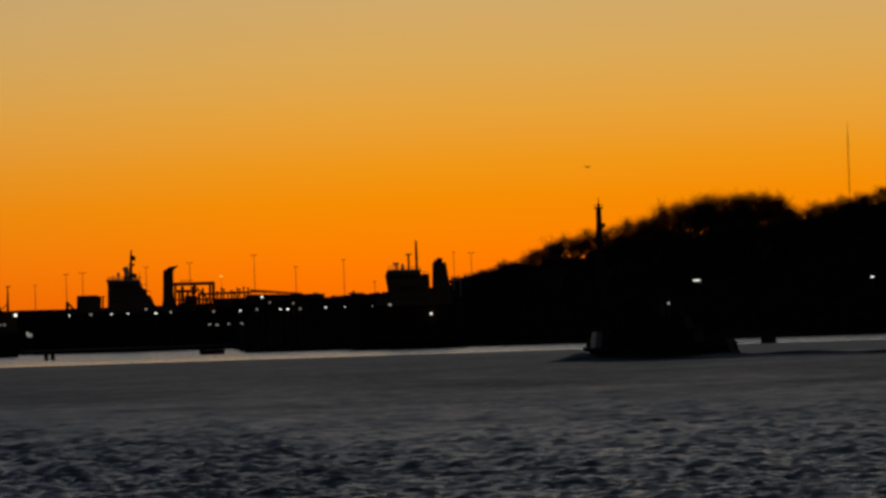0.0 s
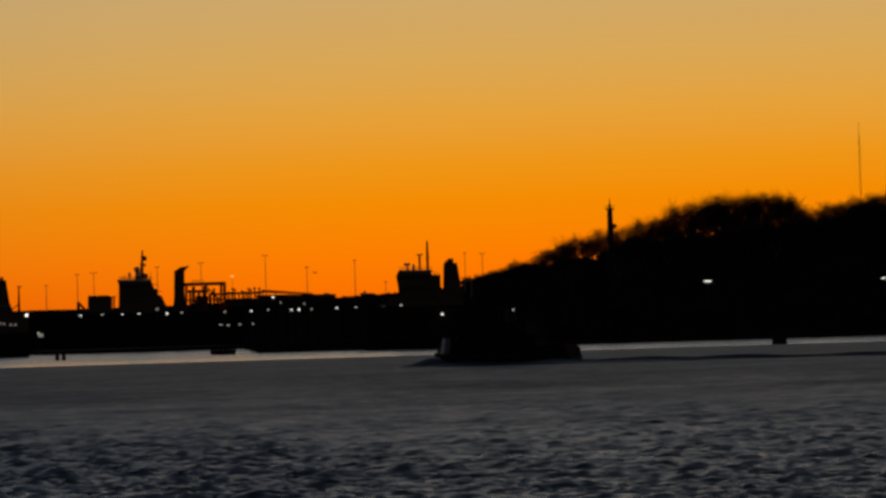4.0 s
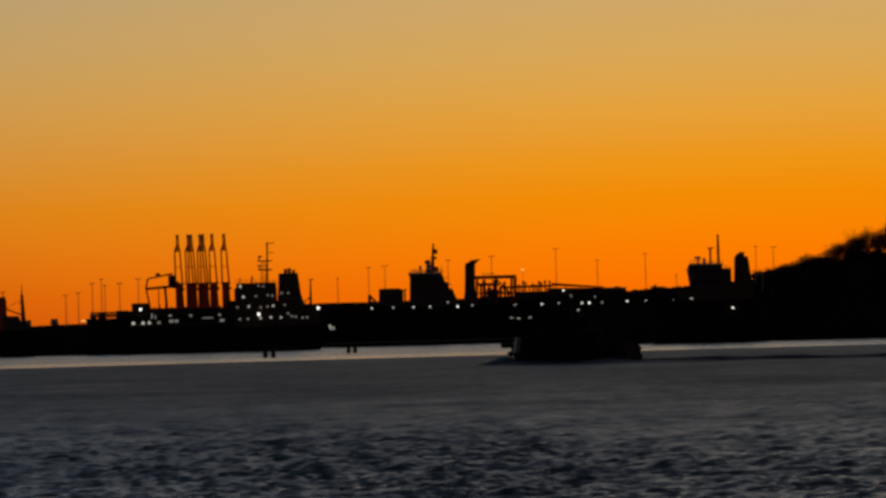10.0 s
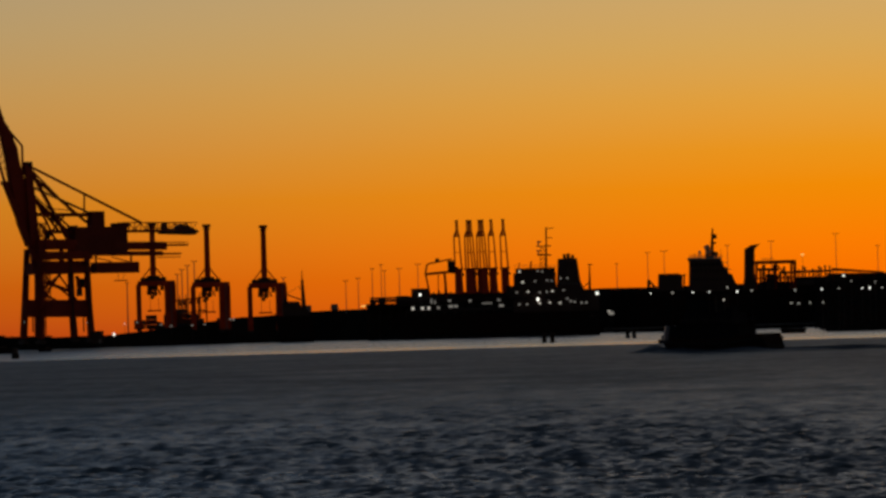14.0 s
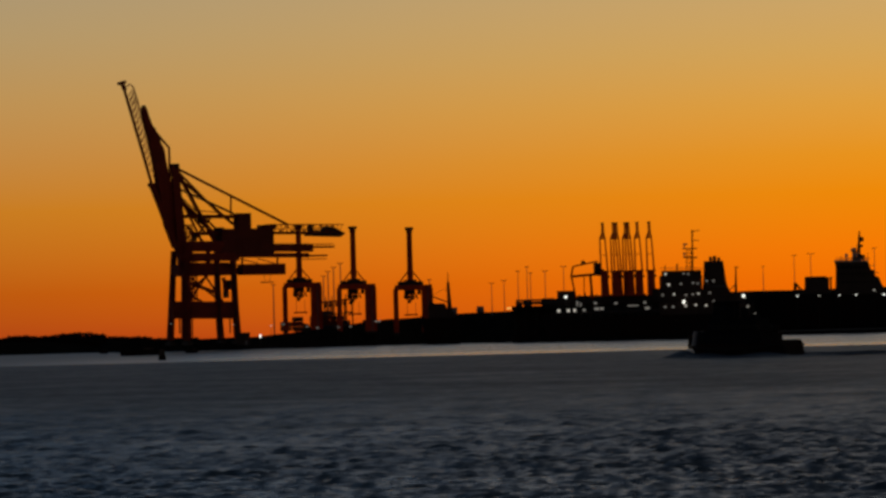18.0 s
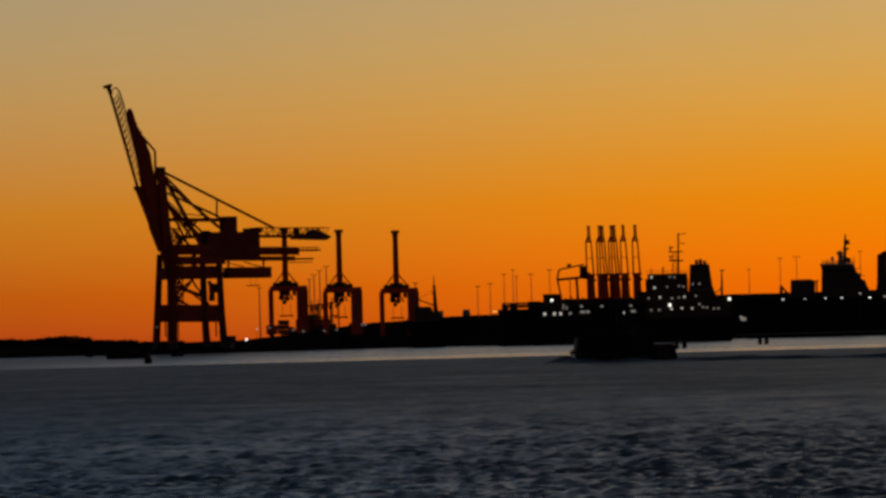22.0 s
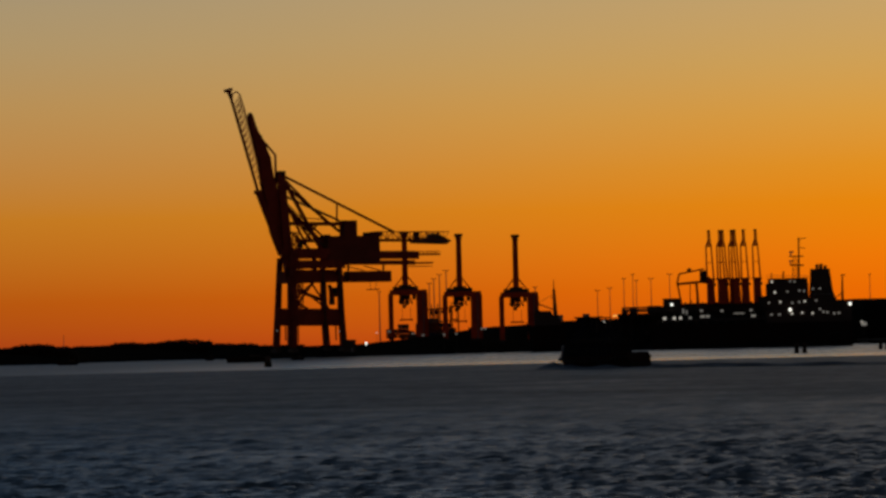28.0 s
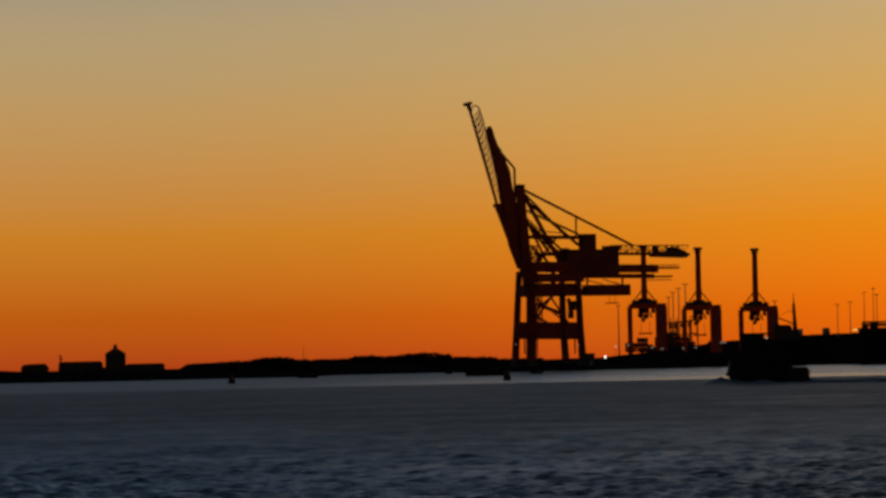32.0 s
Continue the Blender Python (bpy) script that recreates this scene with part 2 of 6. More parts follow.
uu, dd = np.meshgrid(np.concatenate([np.arange(-11600, -3500, 300.0), np.arange(-3500, 3501, 10.0), np.arange(3800, 11700, 300.0)]), np.concatenate([np.arange(1480, 2700, 8.0), np.arange(2700, 4900, 200.0)]), indexing="ij")
hz = ground_z(uu, dd)
hz += np.where(hz > 1.0, fbm(uu / 60, dd / 14, 5) * 0.35 * np.clip(hz / 8, 0.1, 1.6), 0)
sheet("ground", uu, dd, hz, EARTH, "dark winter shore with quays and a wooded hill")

# the near bank under the eye: a paved quay with a stone edge, open ground behind it
xs, ys = np.meshgrid(np.linspace(-2600, 2600, 105), np.concatenate([np.linspace(-2600, -40, 40), np.linspace(-36, 6.0, 15)]), indexing="ij")
bank_z = np.where(ys < -40, 4.9 + 2.0 * np.clip((-40 - ys) / 400, 0, 1) + 0.3 * fbm(xs / 90, ys / 90, 9, 3) * (ys < -60), 4.9)
bank_u, bank_d = np.arctan2(xs, ys) * F, np.hypot(xs, ys)
sheet("near_ground", bank_u, bank_d, bank_z, EARTH, "dark paved bank behind the quay edge")
edge = Shape()
for i in range(60):
    edge.box((-150 + i * 5.0, 6.9, 4.75), (4.94, 1.9, 0.5))
edge.box((0, 6.8, 1.0), (5200, 1.5, 7.0))
wall_ = new("quay_wall", edge.mesh("quay_wall", CONCRETE))
tagged(wall_, "stone quay wall with coping blocks on the near bank", kind="structure")

# ---- water ----
WATER = bpy.data.materials.new("river_water")
WATER.use_nodes = True
nt = WATER.node_tree
b = nt.nodes["Principled BSDF"]
b.inputs["Base Color"].default_value = (0.014, 0.026, 0.032, 1)
b.inputs["IOR"].default_value = 1.333


def wn(kind, operation="", data_type="", blend_type="", interpolation_type=""):
    return node_in(nt, kind, operation, data_type, blend_type, interpolation_type)


def link(a, c):
    nt.links.new(a, c)


tc = wn("ShaderNodeTexCoord")
# how sheltered the water is: calm beyond about 1150 m, with drawn-out streaks nearer
dist = wn("ShaderNodeVectorMath", operation="LENGTH")
link(tc.outputs["Object"], dist.inputs[0])
stretch = wn("ShaderNodeMapping")
stretch.inputs["Scale"].default_value = (0.004, 0.013, 1.0)
link(tc.outputs["Object"], stretch.inputs["Vector"])
cloud = wn("ShaderNodeTexNoise")
cloud.inputs["Scale"].default_value, cloud.inputs["Detail"].default_value = 1.0, 4
link(stretch.outputs[0], cloud.inputs["Vector"])
ragged = wn("ShaderNodeMath", operation="MULTIPLY_ADD")
ragged.inputs[1].default_value = 130.0
link(cloud.outputs[0], ragged.inputs[0])
link(dist.outputs["Value"], ragged.inputs[2])
far = wn("ShaderNodeMath", operation="DIVIDE")
far.inputs[1].default_value = 2600.0
link(ragged.outputs[0], far.inputs[0])
calm = wn("ShaderNodeValToRGB")
e = calm.color_ramp.elements
e[0].position, e[0].color = 0.07, (0.25, 0.25, 0.25, 1)
e[1].position, e[1].color = 0.80, (0.29, 0.29, 0.29, 1)
for p, v in ((0.10, 0.30), (0.15, 0.44), (0.22, 0.575), (0.32, 0.575), (0.445, 0.56), (0.481, 0.53), (0.485, 0.175), (0.514, 0.175), (0.545, 0.265)):
    k = e.new(p)
    k.color = (v, v, v, 1)
link(far.outputs[0], calm.inputs[0])
patch = wn("ShaderNodeTexNoise")
patch.inputs["Scale"].default_value, patch.inputs["Detail"].default_value = 1.0, 5
patch_map = wn("ShaderNodeMapping")
patch_map.inputs["Scale"].default_value = (0.035, 0.03, 1.0)
link(tc.outputs["Object"], patch_map.inputs["Vector"])
link(patch_map.outputs[0], patch.inputs["Vector"])
swing = wn("ShaderNodeMapRange")
swing.inputs["From Min"].default_value, swing.inputs["From Max"].default_value = 0.3, 0.7
swing.inputs["To Min"].default_value, swing.inputs["To Max"].default_value = 0.86, 1.16
link(patch.outputs[0], swing.inputs["Value"])
# small cat's-paws
paw_map = wn("ShaderNodeMapping")
paw_map.inputs["Scale"].default_value = (0.3, 0.16, 1.0)
link(tc.outputs["Object"], paw_map.inputs["Vector"])
paw = wn("ShaderNodeTexNoise")
paw.inputs["Scale"].default_value, paw.inputs["Detail"].default_value, paw.inputs["Roughness"].default_value = 1.0, 6, 0.62
link(paw_map.outputs[0], paw.inputs["Vector"])
paws = wn("ShaderNodeMapRange")
paws.inputs["From Min"].default_value, paws.inputs["From Max"].default_value = 0.34, 0.66
paws.inputs["To Min"].default_value, paws.inputs["To Max"].default_value = 0.84, 1.17
link(paw.outputs[0], paws.inputs["Value"])
both_ = wn("ShaderNodeMath", operation="MULTIPLY")
link(swing.outputs[0], both_.inputs[0])
link(paws.outputs[0], both_.inputs[1])
place = wn("ShaderNodeSeparateXYZ")
link(tc.outputs["Object"], place.inputs[0])
open_water = wn("ShaderNodeMapRange", interpolation_type="SMOOTHSTEP")
open_water.inputs["From Min"].default_value, open_water.inputs["From Max"].default_value = -240, -40
open_water.inputs["To Min"].default_value, open_water.inputs["To Max"].default_value = 0.28, 0.0
link(place.outputs["X"], open_water.inputs["Value"])
base_rough = wn("ShaderNodeMath", operation="MULTIPLY")
link(calm.outputs[0], base_rough.inputs[0])
link(both_.outputs[0], base_rough.inputs[1])
floor_ = wn("ShaderNodeMath", operation="ADD")
floor_.inputs[1].default_value = 0.165
link(open_water.outputs[0], floor_.inputs[0])
rougher = wn("ShaderNodeMath", operation="MAXIMUM")
link(base_rough.outputs[0], rougher.inputs[0])
link(floor_.outputs[0], rougher.inputs[1])
link(rougher.outputs[0], b.inputs["Roughness"])
n1, n2 = wn("ShaderNodeTexNoise"), wn("ShaderNodeTexNoise")
n1.inputs["Scale"].default_value, n2.inputs["Scale"].default_value = 2.2, 8.0
for n in (n1, n2):
    n.inputs["Detail"].default_value = 3
    link(tc.outputs["Object"], n.inputs["Vector"])
sm = wn("ShaderNodeMath", operation="MULTIPLY_ADD")
sm.inputs[1].default_value = 0.2
link(n2.outputs[0], sm.inputs[0])
link(n1.outputs[0], sm.inputs[2])
bu = wn("ShaderNodeBump")
bu.inputs["Strength"].default_value, bu.inputs["Distance"].default_value = 0.7, 0.09
link(sm.outputs[0], bu.inputs["Height"])
link(bu.outputs[0], b.inputs["Normal"])

CHURNED = bpy.data.materials.new("churned_water")
CHURNED.use_nodes = True
nt = CHURNED.node_tree
b = nt.nodes["Principled BSDF"]
b.inputs["Base Color"].default_value = (0.008, 0.012, 0.017, 1)
b.inputs["IOR"].default_value = 1.333
tc, n1, bu = wn("ShaderNodeTexCoord"), wn("ShaderNodeTexNoise"), wn("ShaderNodeBump")
n1.inputs["Scale"].default_value, n1.inputs["Detail"].default_value = 3.0, 4
bu.inputs["Strength"].default_value, bu.inputs["Distance"].default_value = 0.8, 0.1
link(tc.outputs["Object"], n1.inputs["Vector"])
link(n1.outputs[0], bu.inputs["Height"])
link(bu.outputs[0], b.inputs["Normal"])
swell = wn("ShaderNodeMapRange")
swell.inputs["To Min"].default_value, swell.inputs["To Max"].default_value = 0.5, 0.68
link(n1.outputs[0], swell.inputs["Value"])
link(swell.outputs[0], b.inputs["Roughness"])

rings = [2.0, 20.0, 60.0, 105.0]
while rings[-1] < 1400:
    rings.append(rings[-1] + max(0.2, rings[-1] ** 2 / 48500 * 0.46))
rings += [1500, 1700, 2000, 2500, 3200, 4000, 4850]
us, ds = np.meshgrid(np.concatenate([np.arange(-11600, -2430, 150.0), np.arange(-2430, 2431, 6.5), np.arange(2580, 11700, 150.0)]), np.array(rings), indexing="ij")
X, Y = ds * np.sin(us / F), ds * np.cos(us / F)
gen = np.random.default_rng(11)
wave = np.zeros_like(X)
WIND = radians(256)
for i in range(64):
    wl = 0.42 * 1.043 ** i
    a = WIND + gen.normal(0, 0.48)
    k = 2 * np.pi / wl
    amp = (0.081 if wl < 1.7 else 0.050 if wl < 2.4 else 0.024) / k
    # waves too short for the spacing of the rings fade out with distance
    keep = np.clip(1.6 - (ds ** 2 / 48500 * 0.46) / wl * 1.6, 0, 1)
    ph = (X * np.cos(a) + Y * np.sin(a)) * k + gen.uniform(0, 6.28)
    wave += amp * keep * (np.sin(ph) + 0.36 * np.cos(2 * ph))
gust = np.clip(1.0 + 0.12 * fbm(X / 9, Y / 30, 3, 3), 0.6, 1.4)
# the ebb runs smoother under the near bank, choppiest about 200 m out
wave *= np.interp(ds, [110, 150, 200, 250, 340, 460], [0.6, 0.82, 1.18, 1.15, 1.0, 0.85]) * gust * np.clip((1300 - ds) / 500, 0.08, 1)
water = sheet("water", us, ds, wave, WATER, "dark rippled river water at dusk")

# ---- container crane with its boom raised ----
CR = (-765, -4)
CS = Spot(CR[0], 2200, 3.0)
TURN = radians(30)
CC, CN = math.cos(TURN), math.sin(TURN)


def cp(uv, y=0.0):
    """A point of the crane in its own axes: x from the water to the land, y along the quay, z up."""
    q = CS.p(uv)
    k = 1.0
    for _ in range(4):
        x = (q.x * k + y * CN) / CC
        k = 1 + (x * CN + y * CC) / 2200
    return Vector((x, y, (q.z + CS.zb - EYE) * k + EYE - CS.zb))


crane = thing("container_crane", CS.m @ Matrix.Rotation(TURN, 4, "Z"), "tall dark steel container crane with its boom raised on the quay", "crane")
NEAR, FARY = -8.0, 8.0
for foot, knee, top, y in (((-794, -3), (-792, 58), (-792, 163), NEAR), ((-705, -2), (-708, 56), (-710, 146), NEAR), ((-824, -2), (-820, 58), (-814, 155), FARY), ((-735, -2), (-738, 56), (-739, 146), FARY)):
    leg = part("leg", Shape().beam(cp(foot, y), cp(knee, y), 3.3, 2.4, 3.0).beam(cp(knee, y), cp(top, y), 3.0, 2.2, 2.6), CRANE, crane)
    f = cp(foot, y)
    part("bogie", Shape().box((f.x, f.y, 0.9), (3.4, 5.5, 1.6)).box((f.x, f.y, 1.9), (1.6, 3.0, 0.8)), STEEL, leg)
    for dy in (-2.0, -0.7, 0.7, 2.0):
        part("wheel", Shape().tube((f.x - 0.35, f.y + dy, 0.42), (f.x + 0.35, f.y + dy, 0.42), 0.42, n=12), STEEL, leg)
for y in (NEAR, FARY):
    part("portal_beam", Shape().beam(cp((-820, 51), y), cp((-704, 48), y), 9.0 if y < 0 else 7.6, 2.0), CRANE, crane)
    part("upper_beam", Shape().beam(cp((-805, 141), y), cp((-700, 140), y), 3.0, 1.6).beam(cp((-800, 119), y), cp((-704, 117), y), 3.2, 1.6), CRANE, crane)
    part("diagonal_brace", Shape().tube(cp((-789, 65), y), cp((-756, 112), y), 0.55).tube(cp((-729, 63), y), cp((-761, 112), y), 0.55), CRANE, crane)
    part("side_brace", Shape().tube(cp((-784, 106), y), cp((-741, 70), y), 0.5), CRANE, crane)
for a in ((-807, 54), (-718, 52)):
    part("sill_beam", Shape().beam(cp(a, NEAR), cp(a, FARY), 3.0, 2.4), CRANE, crane)
    part("sill_brace", Shape().tube(cp(a, NEAR), cp(a, FARY) + Vector((0, 0, -13)), 0.4), CRANE, crane)
for y in (-3.2, 3.2):
    part("main_girder", Shape().beam(cp((-812, 161), y), cp((-569, 155), y), 4.2, 1.6), CRANE, crane)
    part("trolley_girder", Shape().beam(cp((-795, 147), y), cp((-576, 142), y), 2.4, 1.2), CRANE, crane)
    part("apex_post", Shape().beam(cp((-797, 113), y), cp((-809, 305), y * 0.5), 5.8, 2.2, 4.2), CRANE, crane)
    part("apex_leg", Shape().beam(cp((-737, 161), y), cp((-806, 298), y * 0.5), 1.6).beam(cp((-760, 162), y), cp((-802, 253), y * 0.5), 1.0), CRANE, crane)
    part("backstay", Shape().beam(cp((-805, 301), y * 0.4), cp((-612, 197), y), 1.1), CRANE, crane)
    part("inner_stay", Shape().beam(cp((-803, 295), y * 0.4), cp((-729, 215), y), 0.9), CRANE, crane)
    part("hoist_rope", Shape().tube(cp((-799, 265), y), cp((-707, 220), y), 0.28).tube(cp((-799, 251), y), cp((-758, 210), y), 0.3).tube(cp((-773, 210), y), cp((-732, 173), y), 0.35), STEEL, crane)
    part("boom_girder", Shape().beam(cp((-812, 167), y), cp((-850, 274), y * 0.4), 3.0, 1.5).beam(cp((-850, 274), y * 0.4), cp((-897, 452), y * 0.4), 1.2, 1.0), CRANE, crane)
rib = Shape()
left_rail = [(-888, 430), (-880, 394), (-871, 358), (-860, 321), (-848, 287)]
right_rail = [(-878, 446), (-871, 422), (-864, 389), (-857, 357), (-850, 323), (-842, 289)]


def along(pts, k):
    k *= len(pts) - 1
    i = min(int(k), len(pts) - 2)
    f = k - i
    return (pts[i][0] * (1 - f) + pts[i + 1][0] * f, pts[i][1] * (1 - f) + pts[i + 1][1] * f)


for y in (-1.6, 1.6):
    rib.beam(cp((-884, 452), y), cp((-878, 446), y), 0.5)
    rib.beam(cp((-894, 446), y), cp((-884, 452), y), 0.5)
    for i in range(28):
        a, c = along(left_rail, i / 28), along(right_rail, i / 28)
        e, g = along(left_rail, (i + 1) / 28), along(right_rail, (i + 1) / 28)
        rib.beam(cp(c, y), cp(g, y), 0.45)
        rib.beam(cp(a, y), cp(g if i % 2 else c, y), 0.26)
        rib.beam(cp(c if i % 2 else a, y), cp(e if i % 2 else g, y), 0.22)
part("boom_lattice", rib, CRANE, crane)
part("boom_platform", Shape().beam(cp((-904, 453)), cp((-893, 456)), 1.5, 3.0).beam(cp((-898, 453)), cp((-893, 441)), 1.5, 2.0), CRANE, crane)
part("boom_gallery", Shape().box(cp((-850, 273)), (2.4, 4.4, 2.0)), CRANE, crane)
part("boom_tie", Shape().prism([(cp(q).x, cp(q).z) for q in ((-844, 291), (-840, 266), (-833, 230), (-829, 202), (-814, 160), (-800, 160), (-807, 201), (-813, 246), (-817, 270), (-821, 290))], -1.9, 1.9), CRANE, crane)
part("boom_head", Shape().prism([(cp(q).x, cp(q).z) for q in ((-864, 410), (-864, 392), (-856, 363), (-849, 327), (-844, 290), (-821, 289), (-825, 310), (-828, 334), (-837, 355), (-845, 373), (-851, 385), (-858, 410))], -1.4, 1.4), CRANE, crane)
for q in ((-861, 411), (-852, 386), (-844, 371), (-836, 353), (-829, 330)):
    part("boom_fitting", Shape().box(cp(q), (1.3, 2.2, 1.6)), STEEL, crane)
part("folded_forestay", Shape().beam(cp((-849, 376)), cp((-818, 338)), 0.9).beam(cp((-818, 338)), cp((-818, 278)), 0.9).beam(cp((-838, 353)), cp((-818, 281)), 0.7), CRANE, crane)
part("apex_sheaves", Shape().box(cp((-809, 305)), (3.6, 4.0, 2.6)).tube(cp((-807, 303), -2.6), cp((-807, 303), 2.6), 1.1), STEEL, crane)
part("machinery_house", Shape().box((cp((-690, 170)).x, 0, cp((-690, 168)).z), (31.5, 9.0, 14.0)).box((cp((-649, 189)).x, 0, cp((-654, 193)).z), (7.0, 7.0, 2.4)), OXIDE, crane, "windowless dark red machinery house")
part("winch_house", Shape().box((cp((-692, 207)).x, 0, cp((-692, 204)).z), (8.0, 5.0, 9.0)), OXIDE, crane)
for a, c, w in (((-812, 258), (-734, 176), 1.5), ((-801, 283), (-708, 200), 1.2), ((-797, 240), (-758, 186), 1.1), ((-782, 227), (-738, 222), 0.5), ((-758, 212), (-724, 178), 0.9)):
    part("apex_brace", Shape().beam(cp(a, 3), cp(c, 3), w), CRANE, crane)
part("stay_hanger", Shape().beam(cp((-711, 248)), cp((-712, 215)), 0.7), CRANE, crane)
part("stay_link", Shape().tube(cp((-799, 262)), cp((-705, 217)), 0.35), STEEL, crane)
part("portal_deck", Shape().prism([(cp(q).x, cp(q).z) for q in ((-808, 110), (-716, 110), (-715, 126), (-745, 131), (-807, 131))], -6, 6), CRANE, crane)
part("machine_floor", Shape().prism([(cp(q).x, cp(q).z) for q in ((-804, 146), (-715, 141), (-714, 149), (-804, 151))], -5, 5), CRANE, crane)
part("machine_floor", Shape().prism([(cp(q).x, cp(q).z) for q in ((-804, 160), (-734, 160), (-734, 170), (-804, 171))], -5, 5), CRANE, crane)
for a, c, w in (((-793, 128), (-786, 157), 2.2), ((-753, 129), (-754, 156), 1.6), ((-770, 143), (-745, 129), 1.0), ((-786, 87), (-756, 110), 1.0), ((-784, 97), (-742, 80), 1.6), ((-786, 75), (-767, 65), 1.0), ((-728, 106), (-722, 81), 1.5), ((-785, 67), (-788, 87), 1.2)):
    part("platform_brace", Shape().beam(cp(a, -4), cp(c, -4), w), CRANE, crane)
for q, w, h in (((-778, 178), 2.0, 3.4), ((-657, 193), 5.0, 2.6), ((-731, 192), 3.0, 1.8)):
    part("vent_box", Shape().box(cp(q), (w, 3.0, h)), STEEL, crane)
part("top_beam", Shape().beam(cp((-795, 216)), cp((-698, 213)), 1.9).beam(cp((-792, 201)), cp((-753, 162)), 0.9).beam(cp((-748, 212)), cp((-782, 170)), 0.9).beam(cp((-784, 185)), cp((-732, 184)), 1.7).beam(cp((-786, 170)), cp((-734, 169)), 1.2), CRANE, crane)
part("tail_truss", Shape().truss(cp((-649, 191)), cp((-518, 188)), 4.2, 0.42, 3.6, 5.0).beam(cp((-649, 183)), cp((-516, 180)), 1.5), CRANE, crane)
part("tail_counterweight", Shape().prism([(cp(q).x, cp(q).z) for q in ((-579, 176), (-522, 173), (-514, 179), (-530, 188), (-544, 193), (-554, 185), (-579, 184))], -2.5, 2.5), STEEL, crane)
part("tail_fitting", Shape().box(cp((-572, 189)), (2.4, 3.0, 3.6)), STEEL, crane)
part("tail_walkway", Shape().box(cp((-552, 156)), (12, 4, 0.9)).box(cp((-552, 161)), (12, 4, 0.35)).box(cp((-566, 141)), (14, 4, 0.9)).box(cp((-566, 135)), (13, 4, 0.4)), CRANE, crane)
for k in range(6):
    q = cp((-571, 157)) + Vector((k * 2.6, -1.9, 0))
    part("walkway_post", Shape().box(q, (0.25, 0.25, 2.0)), CRANE, crane)
part("trolley", Shape().box(cp((-660, 119)), (26.0, 6.0, 5.8)).box(cp((-746, 125)), (26.0, 5.0, 4.8)), CRANE, crane)
part("trolley_hanger", Shape().beam(cp((-697, 138)), cp((-666, 130)), 0.5).beam(cp((-666, 138)), cp((-636, 129)), 0.5).beam(cp((-693, 144)), cp((-694, 128)), 0.8).beam(cp((-631, 143)), cp((-632, 127)), 0.8), CRANE, crane)
part("operator_cab", Shape().box(cp((-722, 93), -3), (3.2, 3.0, 5.0)).box(cp((-724, 77), -3), (2.2, 2.6, 4.0)), STEEL, crane)
part("spreader_cables", Shape().tube(cp((-656, 112)), cp((-654, 95)), 0.12).tube(cp((-644, 112)), cp((-647, 95)), 0.12).tube(cp((-662, 96)), cp((-639, 96)), 0.3), STEEL, crane)
part("cable_shaft", Shape().beam(cp((-799, -1), NEAR), cp((-797, 118), NEAR), 2.6, 2.2, 2.4), CRANE, crane)
part("stair_tower", Shape().truss(cp((-792, 3), NEAR - 2), cp((-788, 202), NEAR - 2), 3.2, 0.4, 2.2), CRANE, crane)
part("lift_shaft", Shape().truss(cp((-781, 66), FARY), cp((-780, 145), FARY - 3), 2.6, 0.4, 2.4), CRANE, crane)
for a in ((-822, 27), (-712, 23)):
    part("leg_lamp", Shape().box(cp(a, NEAR - 1.8), (0.5, 0.4, 0.5)), DIM, crane)

for a, c, y in (((-794, 166), (-575, 160), -4.2), ((-794, 166), (-575, 160), 4.2)):
    p, q = cp(a, y), cp(c, y)
    part("girder_rail", Shape().tube(p + Vector((0, 0, 1.0)), q + Vector((0, 0, 1.0)), 0.08, n=5), GALV, crane)
    for k in range(14):
        w = p + (q - p) * k / 13
        part("rail_post", Shape().tube(w, w + Vector((0, 0, 1.0)), 0.07, n=5), GALV, crane)
for foot, top in (((-705, 3), (-709, 131)), ((-735, 4), (-738, 131))):
    part("leg_ladder", Shape().truss(cp(foot, NEAR - 1.6), cp(top, NEAR - 1.6), 0.8, 0.12, 1.6, 0.6), STEEL, crane)
for dz in (-1.2, 0.6):
    part("cab_window", Shape().box(cp((-722, 93), -4.56) + Vector((0, 0, dz)), (2.4, 0.1, 1.3)), GLASS, crane)
for dx in (-9, -3, 3, 9):
    part("house_louvre", Shape().box((cp((-690, 170)).x + dx, -4.56, cp((-690, 168)).z), (3.0, 0.12, 4.0)), OXIDE, crane)

hs = Spot(-695, 2190, 2.5)
hut = thing("quay_hut", hs.m, "small dark flat-roofed switch house on the quay", "hut")
part("wall", Shape().box((0, 0, 3.0), (6.8, 5, 6.0)), STEEL, hut)
part("roof", Shape().box((0, 0, 6.2), (7.2, 5.4, 0.4)), STEEL, hut)
part("door", Shape().box((1.5, -2.55, 1.1), (1.0, 0.1, 2.2)), GALV, hut)

